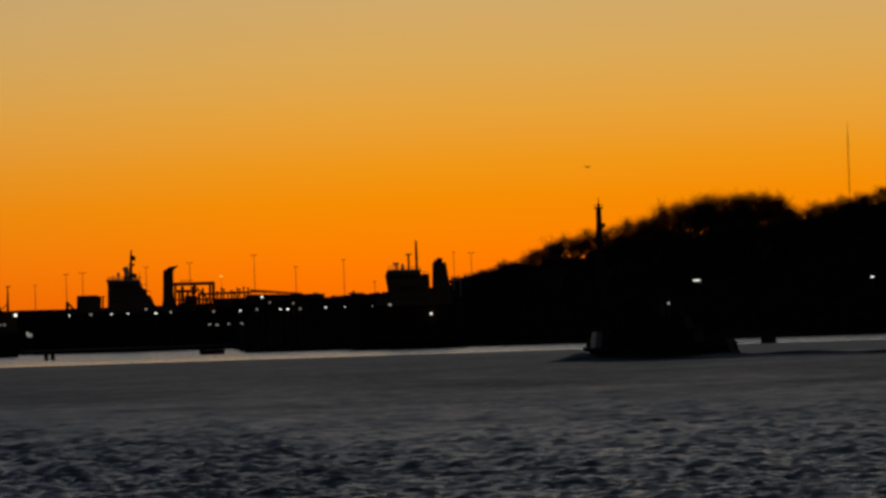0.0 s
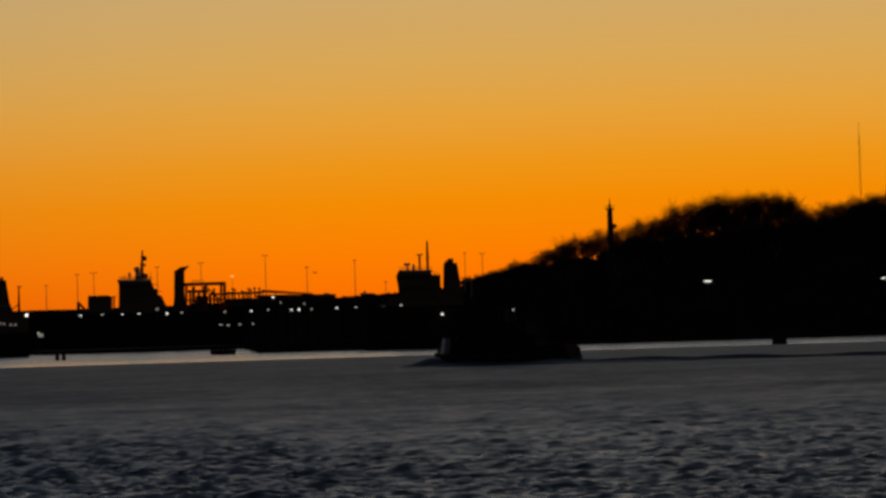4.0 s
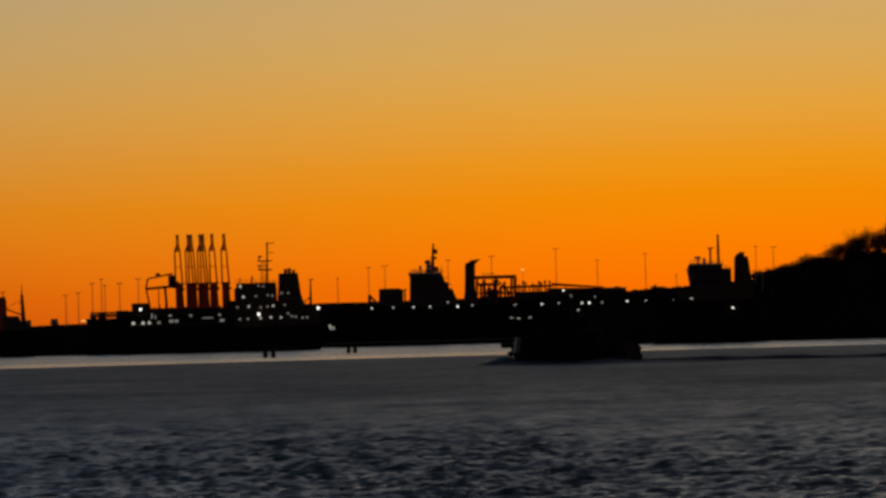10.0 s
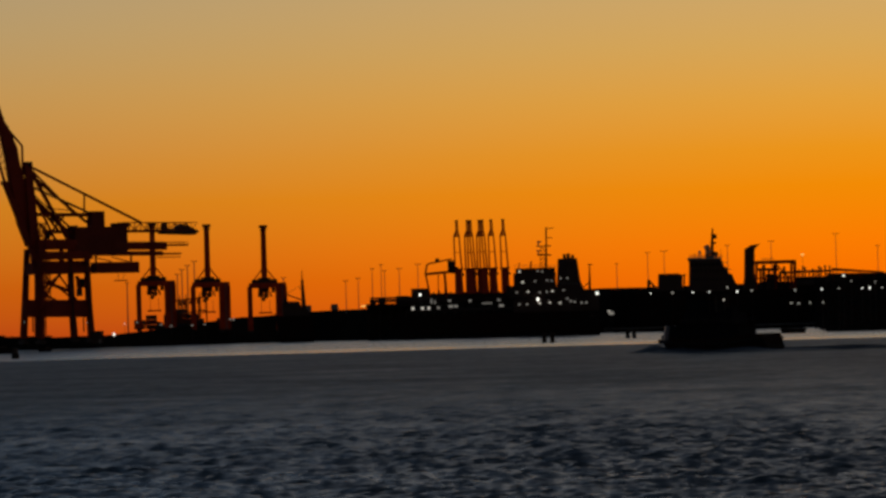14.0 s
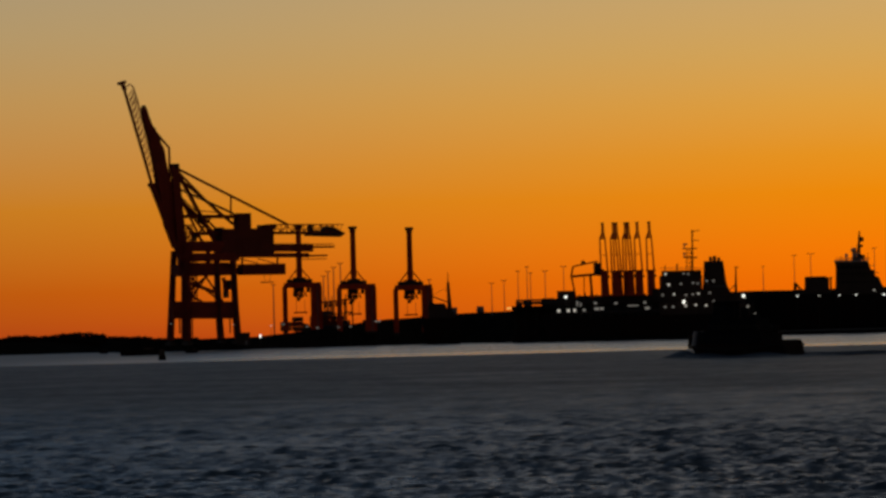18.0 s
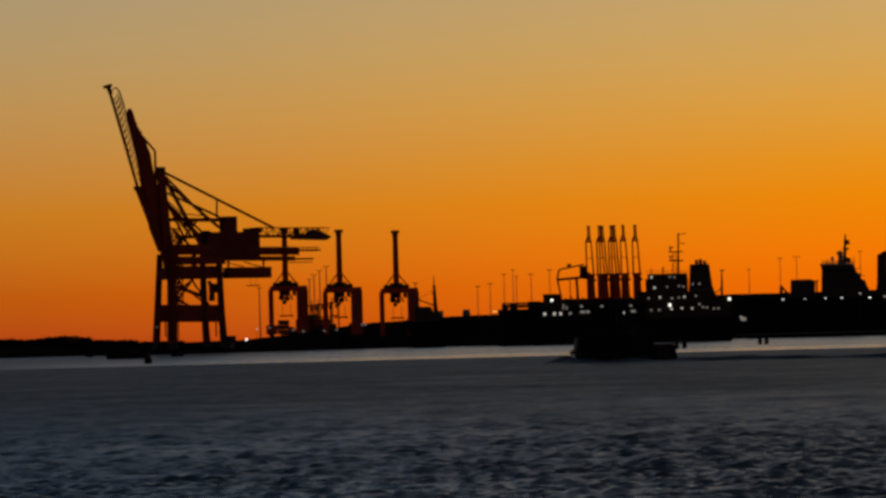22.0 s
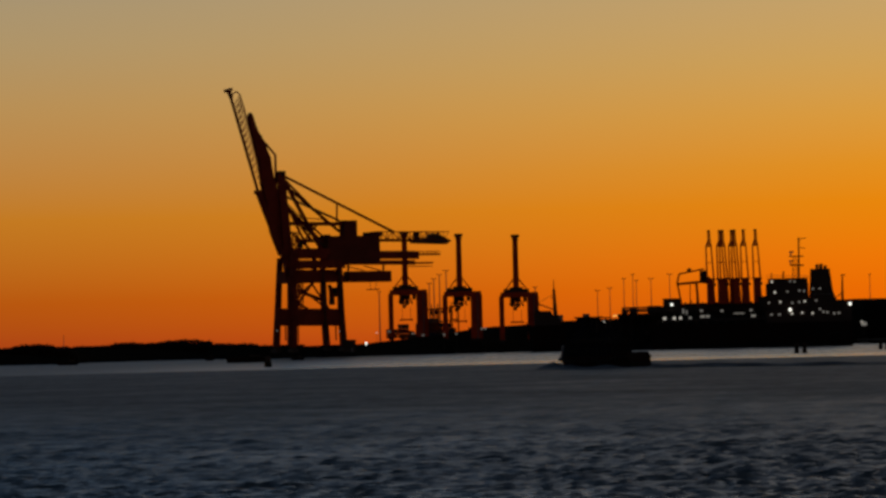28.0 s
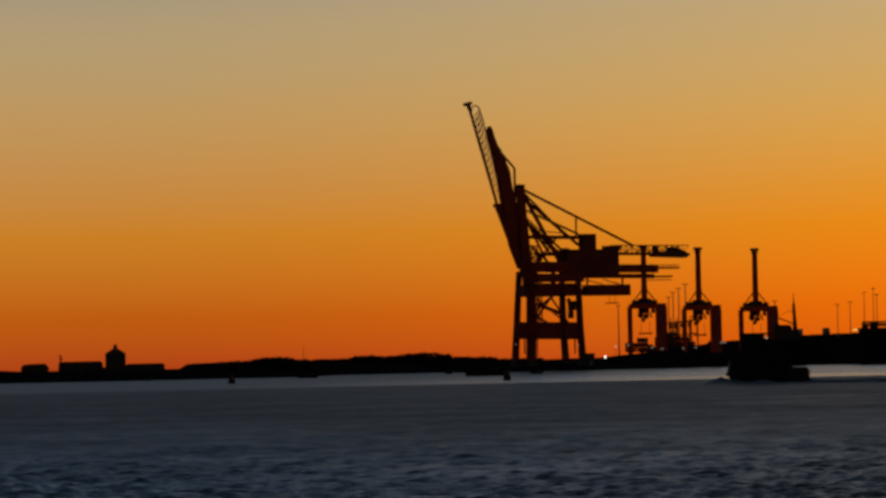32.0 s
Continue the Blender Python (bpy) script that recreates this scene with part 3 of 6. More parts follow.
# ---- yard portal cranes ----
def portal_crane(sp):
    ob = thing("portal_crane", sp.m, "dark steel yard portal crane with a tall square mast", "crane", "portal cranes in the yard")
    for x, w, ys in ((-9.5, 2.7, (-7, 7)), (6.0, 3.2, (-7,)), (9.1, 3.4, (7,))):
        for y in ys:
            leg = part("leg", Shape().beam((x, y, 1.6), (x, y, 25.5), w, 2.0), SIGNAL, ob)
            part("wheel_carriage", Shape().box((x, y, 0.9), (2.6, 4.2, 1.6)), STEEL, leg)
    for y in (-7, 7):
        part("top_beam", Shape().beam((-10, y, 26.0), (10.4, y, 26.0), 2.0 if y > 0 else 2.8, 1.8), SIGNAL, ob)
    for x in (-9.2, 7.6):
        part("cross_beam", Shape().beam((x, -7, 25.5), (x, 7, 25.5), 1.6), SIGNAL, ob)
    part("hoist_platform", Shape().box((-1.4, 0, 27.8), (14.0, 8.0, 3.0)).box((-1.4, 0, 29.6), (7.0, 5.0, 1.4)), STEEL, ob)
    part("mast", Shape().beam((-1.4, 0, 29), (-1.4, 0, 57.5), 3.3, 3.0, 2.9), SIGNAL, ob, "square box-section mast")
    part("mast_head", Shape().box((-1.4, 0, 58.2), (4.6, 4.0, 1.6)).box((-1.4, 0, 56.4), (3.6, 3.4, 0.6)), STEEL, ob)
    part("mast_strut", Shape().beam((-7.5, 0, 28.6), (-2.6, 0, 35.0), 0.7).beam((4.8, 0, 28.6), (-0.2, 0, 35.0), 0.7), SIGNAL, ob)
    part("trolley_winch", Shape().box((-1.9, 0, 23.4), (6.0, 5.0, 2.6)).tube((-3.6, -1.5, 21.2), (-3.6, 1.5, 21.2), 1.7, n=12).tube((-0.6, -1.5, 20.6), (-0.6, 1.5, 20.6), 1.5, n=12).beam((1.2, 0, 22.4), (2.4, 0, 19.8), 0.9).tube((-2.2, -1.0, 18.6), (-2.2, 1.0, 18.6), 1.2, n=10), STEEL, ob)
    for x in (-3.4, 1.2):
        part("hoist_cable", Shape().tube((x, 0, 18), (x, 0, 11.6), 0.12), STEEL, ob)
    part("spreader", Shape().box((-1.2, 0, 11.2), (7.4, 2.4, 0.8)).box((-4.2, 0, 10.7), (0.4, 2.4, 0.6)).box((1.8, 0, 10.7), (0.4, 2.4, 0.6)), SIGNAL, ob)
    part("operator_cab", Shape().box((3.2, -3.6, 23.4), (2.0, 2.2, 2.6)), STEEL, ob)
    part("ladder", Shape().truss((8.2, -8.6, 1.6), (8.2, -8.6, 26), 0.9, 0.14, 1.5), GALV, ob)
    return ob


P1 = Spot(-493, 2300, EYE + 191 * 2300 / F - 59.0)
pc = portal_crane(P1)
for q, dz in (((-589, 196), 0), ((-393, 187), 0)):
    s2 = Spot(q[0], 2300, EYE + q[1] * 2300 / F - 59.0)
    copy_thing(pc, s2.m)

# ---- tall lamp masts ----
def lamp_mast(uv, d, head=2.6, ground=None, kind="two-armed", thick=0.26):
    zb = float(ground_z(uv[0], d)) if ground is None else ground
    zb = max(zb, 0.5)
    sp = Spot(uv[0], d, zb - 0.3)
    h = sp.p(uv).z
    ob = thing("lamp_mast", sp.m, f"tall slender {kind} steel lamp mast, unlit", "lamp mast", "harbour lamp masts")
    part("base_plate", Shape().box((0, 0, 0.35), (1.2, 1.2, 0.7)), CONCRETE, ob)
    part("pole", Shape().tube((0, 0, 0.3), (0, 0, h), thick, thick * 0.65, 8), GALV, ob)
    part("cross_arm", Shape().box((0, 0, h), (head, 0.35, 0.35)), GALV, ob)
    for x in (-0.42, 0.42):
        part("floodlight", Shape().box((x * head, -0.2, h + 0.15), (0.8, 0.7, 0.45)), STEEL, ob)
    return ob


for q, hd in (((-551, 104), 2.4), ((-543, 112), 2.8), ((-533, 119), 2.8), ((-521, 126), 3.2), ((-640, 91), 2.2), ((-364, 93), 2.2)):
    lamp_mast(q, 2340, hd, thick=0.42)
for q, hd in (((-254, 84), 2.4), ((-232, 88), 2.6), ((-207, 104), 1.8), ((-185, 100), 1.8), ((-159, 103), 2.8), ((-126, 110), 3.0), ((-191, 111), 1.6)):
    lamp_mast(q, 2300, hd)
for q, hd in (((226, 101), 1.4), ((281, 119), 2.6), ((310, 121), 4.2), ((422, 128), 2.6), ((499, 133), 3.4), ((613, 143), 3.4), ((686, 120), 2.0), ((771, 130), 2.0), ((825, 90), 1.2), ((966, 137), 1.2), ((997, 135), 3.4)):
    lamp_mast(q, 2520, hd)

# ---- lamps that are lit ----
def quay_lamp(uv, d, w=1.6, hgt=0.9, glass=None, zb=None):
    glass = glass or LAMP
    z = max(float(ground_z(uv[0], d)), 0.3) if zb is None else zb
    sp = Spot(uv[0], d, z - 0.2)
    h = max(sp.p(uv).z, 1.2)
    bright = "brightly lit" if glass is LAMP else "dimly lit"
    ob = thing("quay_lamp", sp.m, f"{bright} white quay lamp on a steel post", "lamp", "lit lamps along the quay")
    part("post", Shape().tube((0, 0.4, 0), (0, 0.4, h), 0.12, 0.08, 6), STEEL, ob)
    part("bracket", Shape().beam((0, 0.5, h + hgt / 2 + 0.1), (0, -0.3, h + hgt / 2 + 0.1), 0.16), GALV, ob)
    part("lens", Shape().box((0, -0.25, h), (w * 0.72, 0.3, hgt * 0.7)), glass, ob, "glowing lamp glass")
    return ob


for q, w in (((285, 47), 3.0), ((359, 47), 2.6), ((388, 47), 2.6)):
    quay_lamp(q, 2372, w * 0.5, 0.62, None, zb=2.6)
for q in ((323, 47), (420, 54), (539, 46), (463, 47)):
    quay_lamp(q, 2372, 1.6, 0.75, SOFT, zb=2.6)
for q, w in (((692, 46), 1.2), ((772, 47), 1.5), ((737, 47), 1.5), ((819, 46), 1.0), ((657, 46), 1.4), ((680, 56), 0.9), ((586, 46), 1.5), ((616, 47), 1.2), ((588, 23), 1.2), ((638, 59), 0.9)):
    quay_lamp(q, 1655, w * 0.75, 0.5, SOFT if w < 1.3 else None)
quay_lamp((670, 46), 1655, 1.0, 0.95)
quay_lamp((625, 69), 1655, 1.0, 0.8)
quay_lamp((437, 46), 2372, 1.5, 1.1, zb=2.6)
for q, w in (((1394, 74), 5.4), ((1703, 70), 2.6)):
    quay_lamp(q, 1630, w * 0.72, 0.5)
for q in ((565, 23), (590, 24)):
    quay_lamp(q, 2371, 1.9, 0.6, SOFT, zb=2.6)
# oversized glowing pane stands in for a faintly lit patch behind the tanker
quay_lamp((214, 14), 2372, 4.2, 2.6, DIM, zb=2.6)
quay_lamp((210, 18), 2371, 1.5, 1.2, SOFT, zb=2.6)
quay_lamp((-665, 1), 2205, 1.2, 1.9)
quay_lamp((-646, 19), 2230, 0.9, 0.9, SOFT)
for q in ((-624, 21), (-582, 16), (-564, 13), (-527, 13), (-505, 14)):
    quay_lamp(q, 2260, 1.8, 0.8, DIM)
for q in ((-460, 22), (-454, 22)):
    quay_lamp(q, 2290, 1.5, 1.2, DIM)
quay_lamp((-224, 39), 2290, 3.4, 0.8, AMBER)
am = quay_lamp((554, 108), 2530, 2.4, 1.0, AMBER)
tagged(am, "amber-lit lamp on a very thin tall post", "lamp")

fq = Spot(456, 2374, 0)
fx0, fx1 = fq.p((201, 10)).x, fq.p((642, -2)).x
fj = thing("finger_jetty", fq.m, "long dark timber-decked finger jetty on round piles", "jetty")
part("deck", Shape().box(((fx0 + fx1) / 2, 0, 2.2), (fx1 - fx0, 5, 0.8)), CONCRETE, fj)
part("kerb", Shape().box(((fx0 + fx1) / 2, -2.4, 2.75), (fx1 - fx0, 0.3, 0.3)), TIMBER, fj)
for i in range(25):
    x = fx0 + 1 + (fx1 - fx0 - 2) * i / 24
    part("timber_post", Shape().tube((x, -1.8, -3), (x, -1.8, 2.0), 0.4, n=8), TIMBER, fj)

# ---- marine loading arms on the oil jetty ----
JD = 2150
SWUNG = Matrix.Rotation(radians(16), 4, "Z") @ Matrix.Rotation(radians(-1.6), 4, "Y")
JETTY = Spot(-15, JD, 0)


def loading_arm(sp):
    ob = thing("loading_arm", sp.m @ SWUNG, "tall dark marine loading arm folded upright on the jetty", "loading arm", "loading arms on the jetty")
    part("base_column", Shape().beam((0, 0, 0), (0, 0, 12.4), 3.9, 2.6, 3.3).box((0, 0, 12.6), (4.6, 3.0, 0.8)), SIGNAL, ob)
    part("riser", Shape().beam((-1.7, 0, 12), (-1.4, 0, 29.4), 0.72, 0.7, 0.6).beam((-1.4, 0, 29.4), (-0.2, 0, 32.0), 0.7), SIGNAL, ob)
    part("inner_arm", Shape().beam((1.9, 0, 11), (1.3, 0, 29.4), 0.75, 0.7, 0.6).beam((1.3, 0, 29.4), (0.7, 0, 32.0), 0.7), SIGNAL, ob)
    part("outer_arm", Shape().beam((-0.1, 0, 29.6), (0.0, 0, 37.0), 0.7, 0.7, 0.6).beam((0.9, 0, 29.6), (0.8, 0, 37.0), 0.55, 0.55), SIGNAL, ob)
    part("apex_sheave", Shape().tube((0.2, -0.4, 37.0), (0.2, 0.4, 37.0), 0.6, n=12).box((0.4, 0, 37.4), (1.7, 0.8, 0.35)), STEEL, ob)
    for z, w in ((29.3, 0.6), (21, 0.35)):
        part("cross_tie", Shape().beam((-1.6, 0, z), (1.5, 0, z), w), SIGNAL, ob)
    part("counterweight", Shape().box((-0.2, 0.6, 9.0), (2.6, 2.4, 3.4)), STEEL, ob)
    part("coupler", Shape().tube((1.9, -0.5, 10.4), (2.6, -0.5, 9.2), 0.5), STEEL, ob)
    return ob


arm_z = EYE + 187 * JD / F - 37.8
a0 = Spot(-53, JD, arm_z)
arm = loading_arm(a0)
for q in ((-34, 165), (-29, 164), (-13, 164), (-8, 164), (8, 163), (29, 163)):
    off = 2.6 if round(q[0]) % 2 else 0.0
    copy_thing(arm, Spot(q[0], JD + off, arm_z).m @ SWUNG)
la = thing("loading_arm", a0.m, "dark marine loading arm swung low and half folded", "loading arm", "loading arms on the jetty")
part("inner_arm", Shape().beam(a0.p((-59, 96)), a0.p((-114, 92)), 1.3), CRANE, la)
part("outer_arm", Shape().beam(a0.p((-65, 118)), a0.p((-109, 110)), 0.8).beam(a0.p((-109, 110)), a0.p((-113, 92)), 0.9), CRANE, la)
part("apex_sheave", Shape().tube(a0.p((-91, 116), -0.5), a0.p((-91, 116), 0.5), 1.2, n=12), STEEL, la)
part("counterweight", Shape().box(a0.p((-67, 104)), (3.4, 2.4, 6.4)).box(a0.p((-61, 98)), (4.0, 2.4, 3.4)), STEEL, la)
part("support_leg", Shape().beam(a0.p((-112, 91)), a0.p((-105, 52)), 0.9), CRANE, la)
part("base_column", Shape().beam(a0.p((-79, 96)), a0.p((-76, 48)), 1.3).beam(a0.p((-90, 91)), a0.p((-91, 48)), 0.5), CRANE, la)

# jetty deck, pipes and piles
jl, jr = JETTY.p((-219, 44)).x, JETTY.p((190, 36)).x
jz = JETTY.p((-15, 42)).z
jet = thing("oil_jetty", JETTY.m, "dark weathered oil jetty on piles with pipes and lamps", "jetty")
part("deck", Shape().box(((jl + jr) / 2, 2, jz - 0.8), (jr - jl, 16, 1.6)), TIMBER, jet)
for i in range(22):
    x = jl + 1.5 + (jr - jl - 3) * i / 21
    part("timber_post", Shape().tube((x, -4, -3), (x, -4, jz - 1.2), 0.6, n=8), TIMBER, jet)
for i, z in enumerate((1.0, 1.9, 3.0)):
    part("pipe", Shape().tube((jl + 2, -3 + i * 2, jz + z), (jr - 20, -3 + i * 2, jz + z), 0.42), STEEL, jet)
for i in range(16):
    x = jl + 3 + (jr - jl - 24) * i / 15
    part("pipe_support", Shape().box((x, 0, jz + 1.4), (0.5, 7, 2.8)), STEEL, jet)
for q, w, h in (((-123, 61), 9, 7), ((-155, 53), 6, 3.5), ((-191, 51), 4, 2.6), ((-207, 50), 3, 1.6), ((-67, 58), 10, 4), ((5, 56), 8, 4.5), ((40, 58), 6, 7)):
    p = JETTY.p(q)
    part("valve_house", Shape().box((p.x, 3, jz + h / 2), (w, 5, h)).box((p.x, 3, jz + h + 0.15), (w + 0.5, 5.5, 0.3)), STEEL, jet)
for q0, q1 in (((-104, 37), (-54, 58)), ((-54, 35), (-5, 59)), ((-4, 34), (51, 56)), ((-145, 38), (-104, 52))):
    a, c = JETTY.p(q0), JETTY.p(q1)
    man = part("manifold_housing", Shape().box(((a.x + c.x) / 2, 4.5, (jz + c.z) / 2), (c.x - a.x, 5, c.z - jz)), STEEL, jet)
    for i in range(5):
        x = a.x + (i + 0.5) * (c.x - a.x) / 5
        part("relief_pipe", Shape().tube((x, 3.6, c.z - 0.3), (x, 3.6, c.z + 0.7 + 0.9 * (i * 7 % 3)), 0.28, 0.28, 6), STEEL, man)
a, c = JETTY.p((-219, 44)), JETTY.p((-143, 45))
part("approach_wall", Shape().box(((a.x + c.x) / 2, 8, jz / 2 - 1), (c.x - a.x, 1.0, jz + 1)), TIMBER, jet)
for q, w, h, g in (((-123, 56), 1.1, 1.2, LAMP), ((-136, 32), 1.4, 1.4, SOFT), ((-119, 32), 1.4, 1.4, SOFT), ((-108, 32), 1.2, 1.4, SOFT), ((-91, 32), 1.4, 1.2, DIM), ((-69, 34), 2.4, 1.2, DIM), ((-60, 34), 1.8, 1.2, DIM), ((-5, 38), 5.5, 0.5, DIM), ((20, 33), 2.4, 1.2, DIM), ((16, 43), 1.4, 1.0, DIM), ((-103, 44), 0.7, 2.6, DIM), ((-97, 42), 0.6, 2.0, DIM), ((-35, 43), 1.4, 1.0, DIM), ((-71, 44), 1.4, 1.0, DIM)):
    p = JETTY.p(q, -6.6)
    part("jetty_lamp", Shape().box(p, (w, 0.3, h)), g, jet, "glowing lamp glass")
    part("lamp_post", Shape().tube((p.x, -6.1, jz - 1.0 if p.z < jz else jz - 0.5), (p.x, -6.1, max(p.z, jz - 0.2)), 0.12, n=6), GALV, jet)


# ---- moored ships ----
def hull(ob, x0, x1, top, beam, y=0.0, bow=-1, mat=None):
    """A hull from x0 to x1 with a raked bow at the low end."""
    sh = Shape()
    n = 14
    secs = []
    for i in range(n + 1):
        k = i / n
        x = x0 + (x1 - x0) * k
        w = beam / 2 * min(1.0, (0.03 + 1.0 - (1 - min(k / 0.22, 1)) ** 2.2)) * (1 - 0.25 * max(0, (k - 0.9) / 0.1))
        zt = top * (1 + 0.14 * max(0, 1 - k / 0.16) ** 2)
        rake = (1 - k) ** 6 * 4.0
        secs.append([(x + rake, -w * 0.55, -2.5), (x + rake * 0.5, -w, top * 0.2), (x, -w, zt), (x, w, zt), (x + rake * 0.5, w, top * 0.2), (x + rake, w * 0.55, -2.5)])
    for s in secs:
        sh.v += [(p[0], p[1] + y, p[2]) for p in s]
    for i in range(n):
        for j in range(6):
            a, c = i * 6 + j, i * 6 + (j + 1) % 6
            sh.f.append((a, c, c + 6, a + 6))
    sh.f += [(0, 1, 2, 3, 4, 5), tuple(n * 6 + j for j in (5, 4, 3, 2, 1, 0))]
    return part("hull", sh, mat or HULL, ob, "dark weathered hull")


def lit(ob, sp, y, q, w=1.1, h=1.0, glass=None):
    return part("lit_window", Shape().box(sp.p(q, y), (w * 0.88, 0.16, h * 0.85)), glass or SOFT, ob, "glowing cabin window")


# tanker with rows of lit cabin windows
S3 = Spot(83, 2095, 0)
s3 = thing("tanker", S3.m, "moored tanker with a lit white deckhouse and a broad funnel", "ship")
hx0, hx1 = S3.p((-166, 8)).x, S3.p((193, -2)).x
hull(s3, hx0, hx1, S3.p((84, 20)).z, 22)
z_d = S3.p((84, 20)).z - 0.5


def block(ob, sp, name, q0, q1, y0, y1, mat, label=""):
    """A deckhouse block between two corners, lower left and upper right."""
    a, c = sp.p(q0), sp.p(q1)
    return part(name, Shape().box(((a.x + c.x) / 2, (y0 + y1) / 2, (a.z + c.z) / 2), (abs(c.x - a.x), y1 - y0, abs(c.z - a.z))), mat, ob, label)


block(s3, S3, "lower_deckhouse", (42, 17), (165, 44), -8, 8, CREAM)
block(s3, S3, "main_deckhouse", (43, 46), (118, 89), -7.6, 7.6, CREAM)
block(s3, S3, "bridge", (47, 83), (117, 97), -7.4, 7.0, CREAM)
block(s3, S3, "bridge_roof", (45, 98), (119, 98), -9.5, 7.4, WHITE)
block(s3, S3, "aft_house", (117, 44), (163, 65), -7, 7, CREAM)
fa = [S3.xz(q) for q in ((119, 62), (167, 57), (161, 74), (156, 113), (122, 113))]
fu = part("funnel", Shape().prism(fa, -4, 4), STEEL, s3, "broad dark funnel")
part("exhaust_pipe", Shape().tube(S3.p((134, 112)), S3.p((134, 121)), 0.8).tube(S3.p((141, 112)), S3.p((141, 122)), 0.9).tube(S3.p((148, 112)), S3.p((149, 119)), 0.8), STEEL, fu)
part("signal_mast", Shape().beam(S3.p((102, 97)), S3.p((103, 169)), 0.8).truss(S3.p((95, 97)), S3.p((97, 136)), 2.6, 0.3, 2.4), STEEL, s3)
for q0, q1, w in (((85, 136), (111, 136), 0.6), ((86, 121), (111, 120), 0.75), ((101, 166), (116, 168), 0.4), ((105, 151), (114, 150), 0.4)):
    part("mast_yard", Shape().beam(S3.p(q0), S3.p(q1), w), STEEL, s3)
part("radar_scanner", Shape().beam(S3.p((86, 144)), S3.p((94, 144)), 0.8).tube(S3.p((88, 136)), S3.p((89, 145)), 0.35), WHITE, s3)
part("radar_scanner", Shape().beam(S3.p((85, 128)), S3.p((91, 128)), 0.7).tube(S3.p((88, 121)), S3.p((88, 129)), 0.3), WHITE, s3)
part("bridge_aerial", Shape().tube(S3.p((74, 98)), S3.p((75, 110)), 0.4).tube(S3.p((53, 98)), S3.p((54, 108)), 0.25), STEEL, s3)
part("stern_mast", Shape().beam(S3.p((177, 44)), S3.p((178, 101)), 1.6, 1.4, 0.6).beam(S3.p((175, 101)), S3.p((183, 101)), 0.6).beam(S3.p((163, 59)), S3.p((178, 71)), 0.5), STEEL, s3)
block(s3, S3, "stern_house", (159, 14), (193, 58), -6, 6, CREAM)
for q in ((54, 91), (86, 92), (94, 91), (110, 74), (102, 75), (81, 74)):
    lit(s3, S3, -7.7, q, 1.05, 0.85, DIM)
for q in ((59, 73),):
    lit(s3, S3, -7.8, q, 1.2, 1.2)
for q in ((48, 55), (68, 56), (89, 54), (101, 55), (131, 57), (126, 78), (138, 78), (54, 93)):
    lit(s3, S3, -8.2, q, 1.1, 0.9, DIM)
for q in ((106, 36), (124, 35), (111, 56), (68, 56), (88, 35), (54, 92)):
    lit(s3, S3, -8.3, q, 1.1, 1.0)
for q in ((143, 37), (150, 36), (52, 34), (66, 34), (162, 34), (170, 34), (137, 42)):
    lit(s3, S3, -8.2, q, 1.2, 1.0, DIM)
part("floodlight", Shape().box(S3.p((85, 42), -8.8), (1.1, 0.4, 1.5)), LAMP, s3, "bright deck floodlight")
part("stern_light", Shape().box(S3.p((190, 50), -6.4), (1.2, 0.4, 1.3)), LAMP, s3, "bright stern floodlight")
for i in range(11):
    x = hx0 + 5 + i * (S3.p((34, 23)).x - hx0 - 8) / 10
    part("deck_post", Shape().box((x, -6, z_d + 1.5), (0.5, 0.5, 3.2)).box((x, 0, z_d + 3.0), (0.4, 12, 0.4)), STEEL, s3)
part("deck_pipe", Shape().tube((hx0 + 6, -3, z_d + 2.6), (S3.p((40, 22)).x, -3, z_d + 2.6), 0.5).tube((hx0 + 6, 2, z_d + 2.6), (S3.p((40, 22)).x, 2, z_d + 2.6), 0.5), STEEL, s3)

# dark coaster with a raked bridge front and a pointed funnel
S1 = Spot(393, 2400, 0)
s1 = thing("coaster", S1.m, "moored dark coaster with raked deckhouse and separate funnel", "ship")
hull(s1, S1.p((213, -2)).x, S1.p((552, -12)).x, S1.p((395, 48)).z, 20, mat=HULL)
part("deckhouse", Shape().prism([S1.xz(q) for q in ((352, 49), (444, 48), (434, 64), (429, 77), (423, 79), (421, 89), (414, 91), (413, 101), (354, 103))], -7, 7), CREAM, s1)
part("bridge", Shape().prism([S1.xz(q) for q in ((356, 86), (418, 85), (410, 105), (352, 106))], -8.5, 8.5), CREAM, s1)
part("bridge_roof", Shape().prism([S1.xz(q) for q in ((351, 105), (412, 104), (411, 107), (352, 108))], -9, 9), WHITE, s1)
for i in range(7):
    a = S1.p((359, 95))
    part("bridge_window", Shape().box((a.x + i * 2.4, -8.55, a.z), (1.7, 0.12, 1.4)), GLASS, s1)
part("mast", Shape().beam(S1.p((394, 104)), S1.p((397, 159)), 2.6, 1.6, 0.8).beam(S1.p((391, 134)), S1.p((403, 134)), 0.5).beam(S1.p((394, 145)), S1.p((402, 146)), 2.0), STEEL, s1)
part("radar_mast", Shape().beam(S1.p((386, 105)), S1.p((388, 130)), 2.8, 1.4, 1.8).beam(S1.p((383, 123)), S1.p((394, 124)), 0.8), STEEL, s1)
part("radar_scanner", Shape().beam(S1.p((381, 125)), S1.p((390, 127)), 1.8).beam(S1.p((383, 117)), S1.p((395, 118)), 1.6).tube(S1.p((385, 106)), S1.p((386, 130)), 0.7), WHITE, s1)
for q0, q1, w in (((398, 144), (404, 144), 2.4), ((396, 132), (402, 132), 1.0), ((394, 114), (405, 112), 3.0)):
    part("mast_platform", Shape().beam(S1.p(q0), S1.p(q1), w), STEEL, s1)
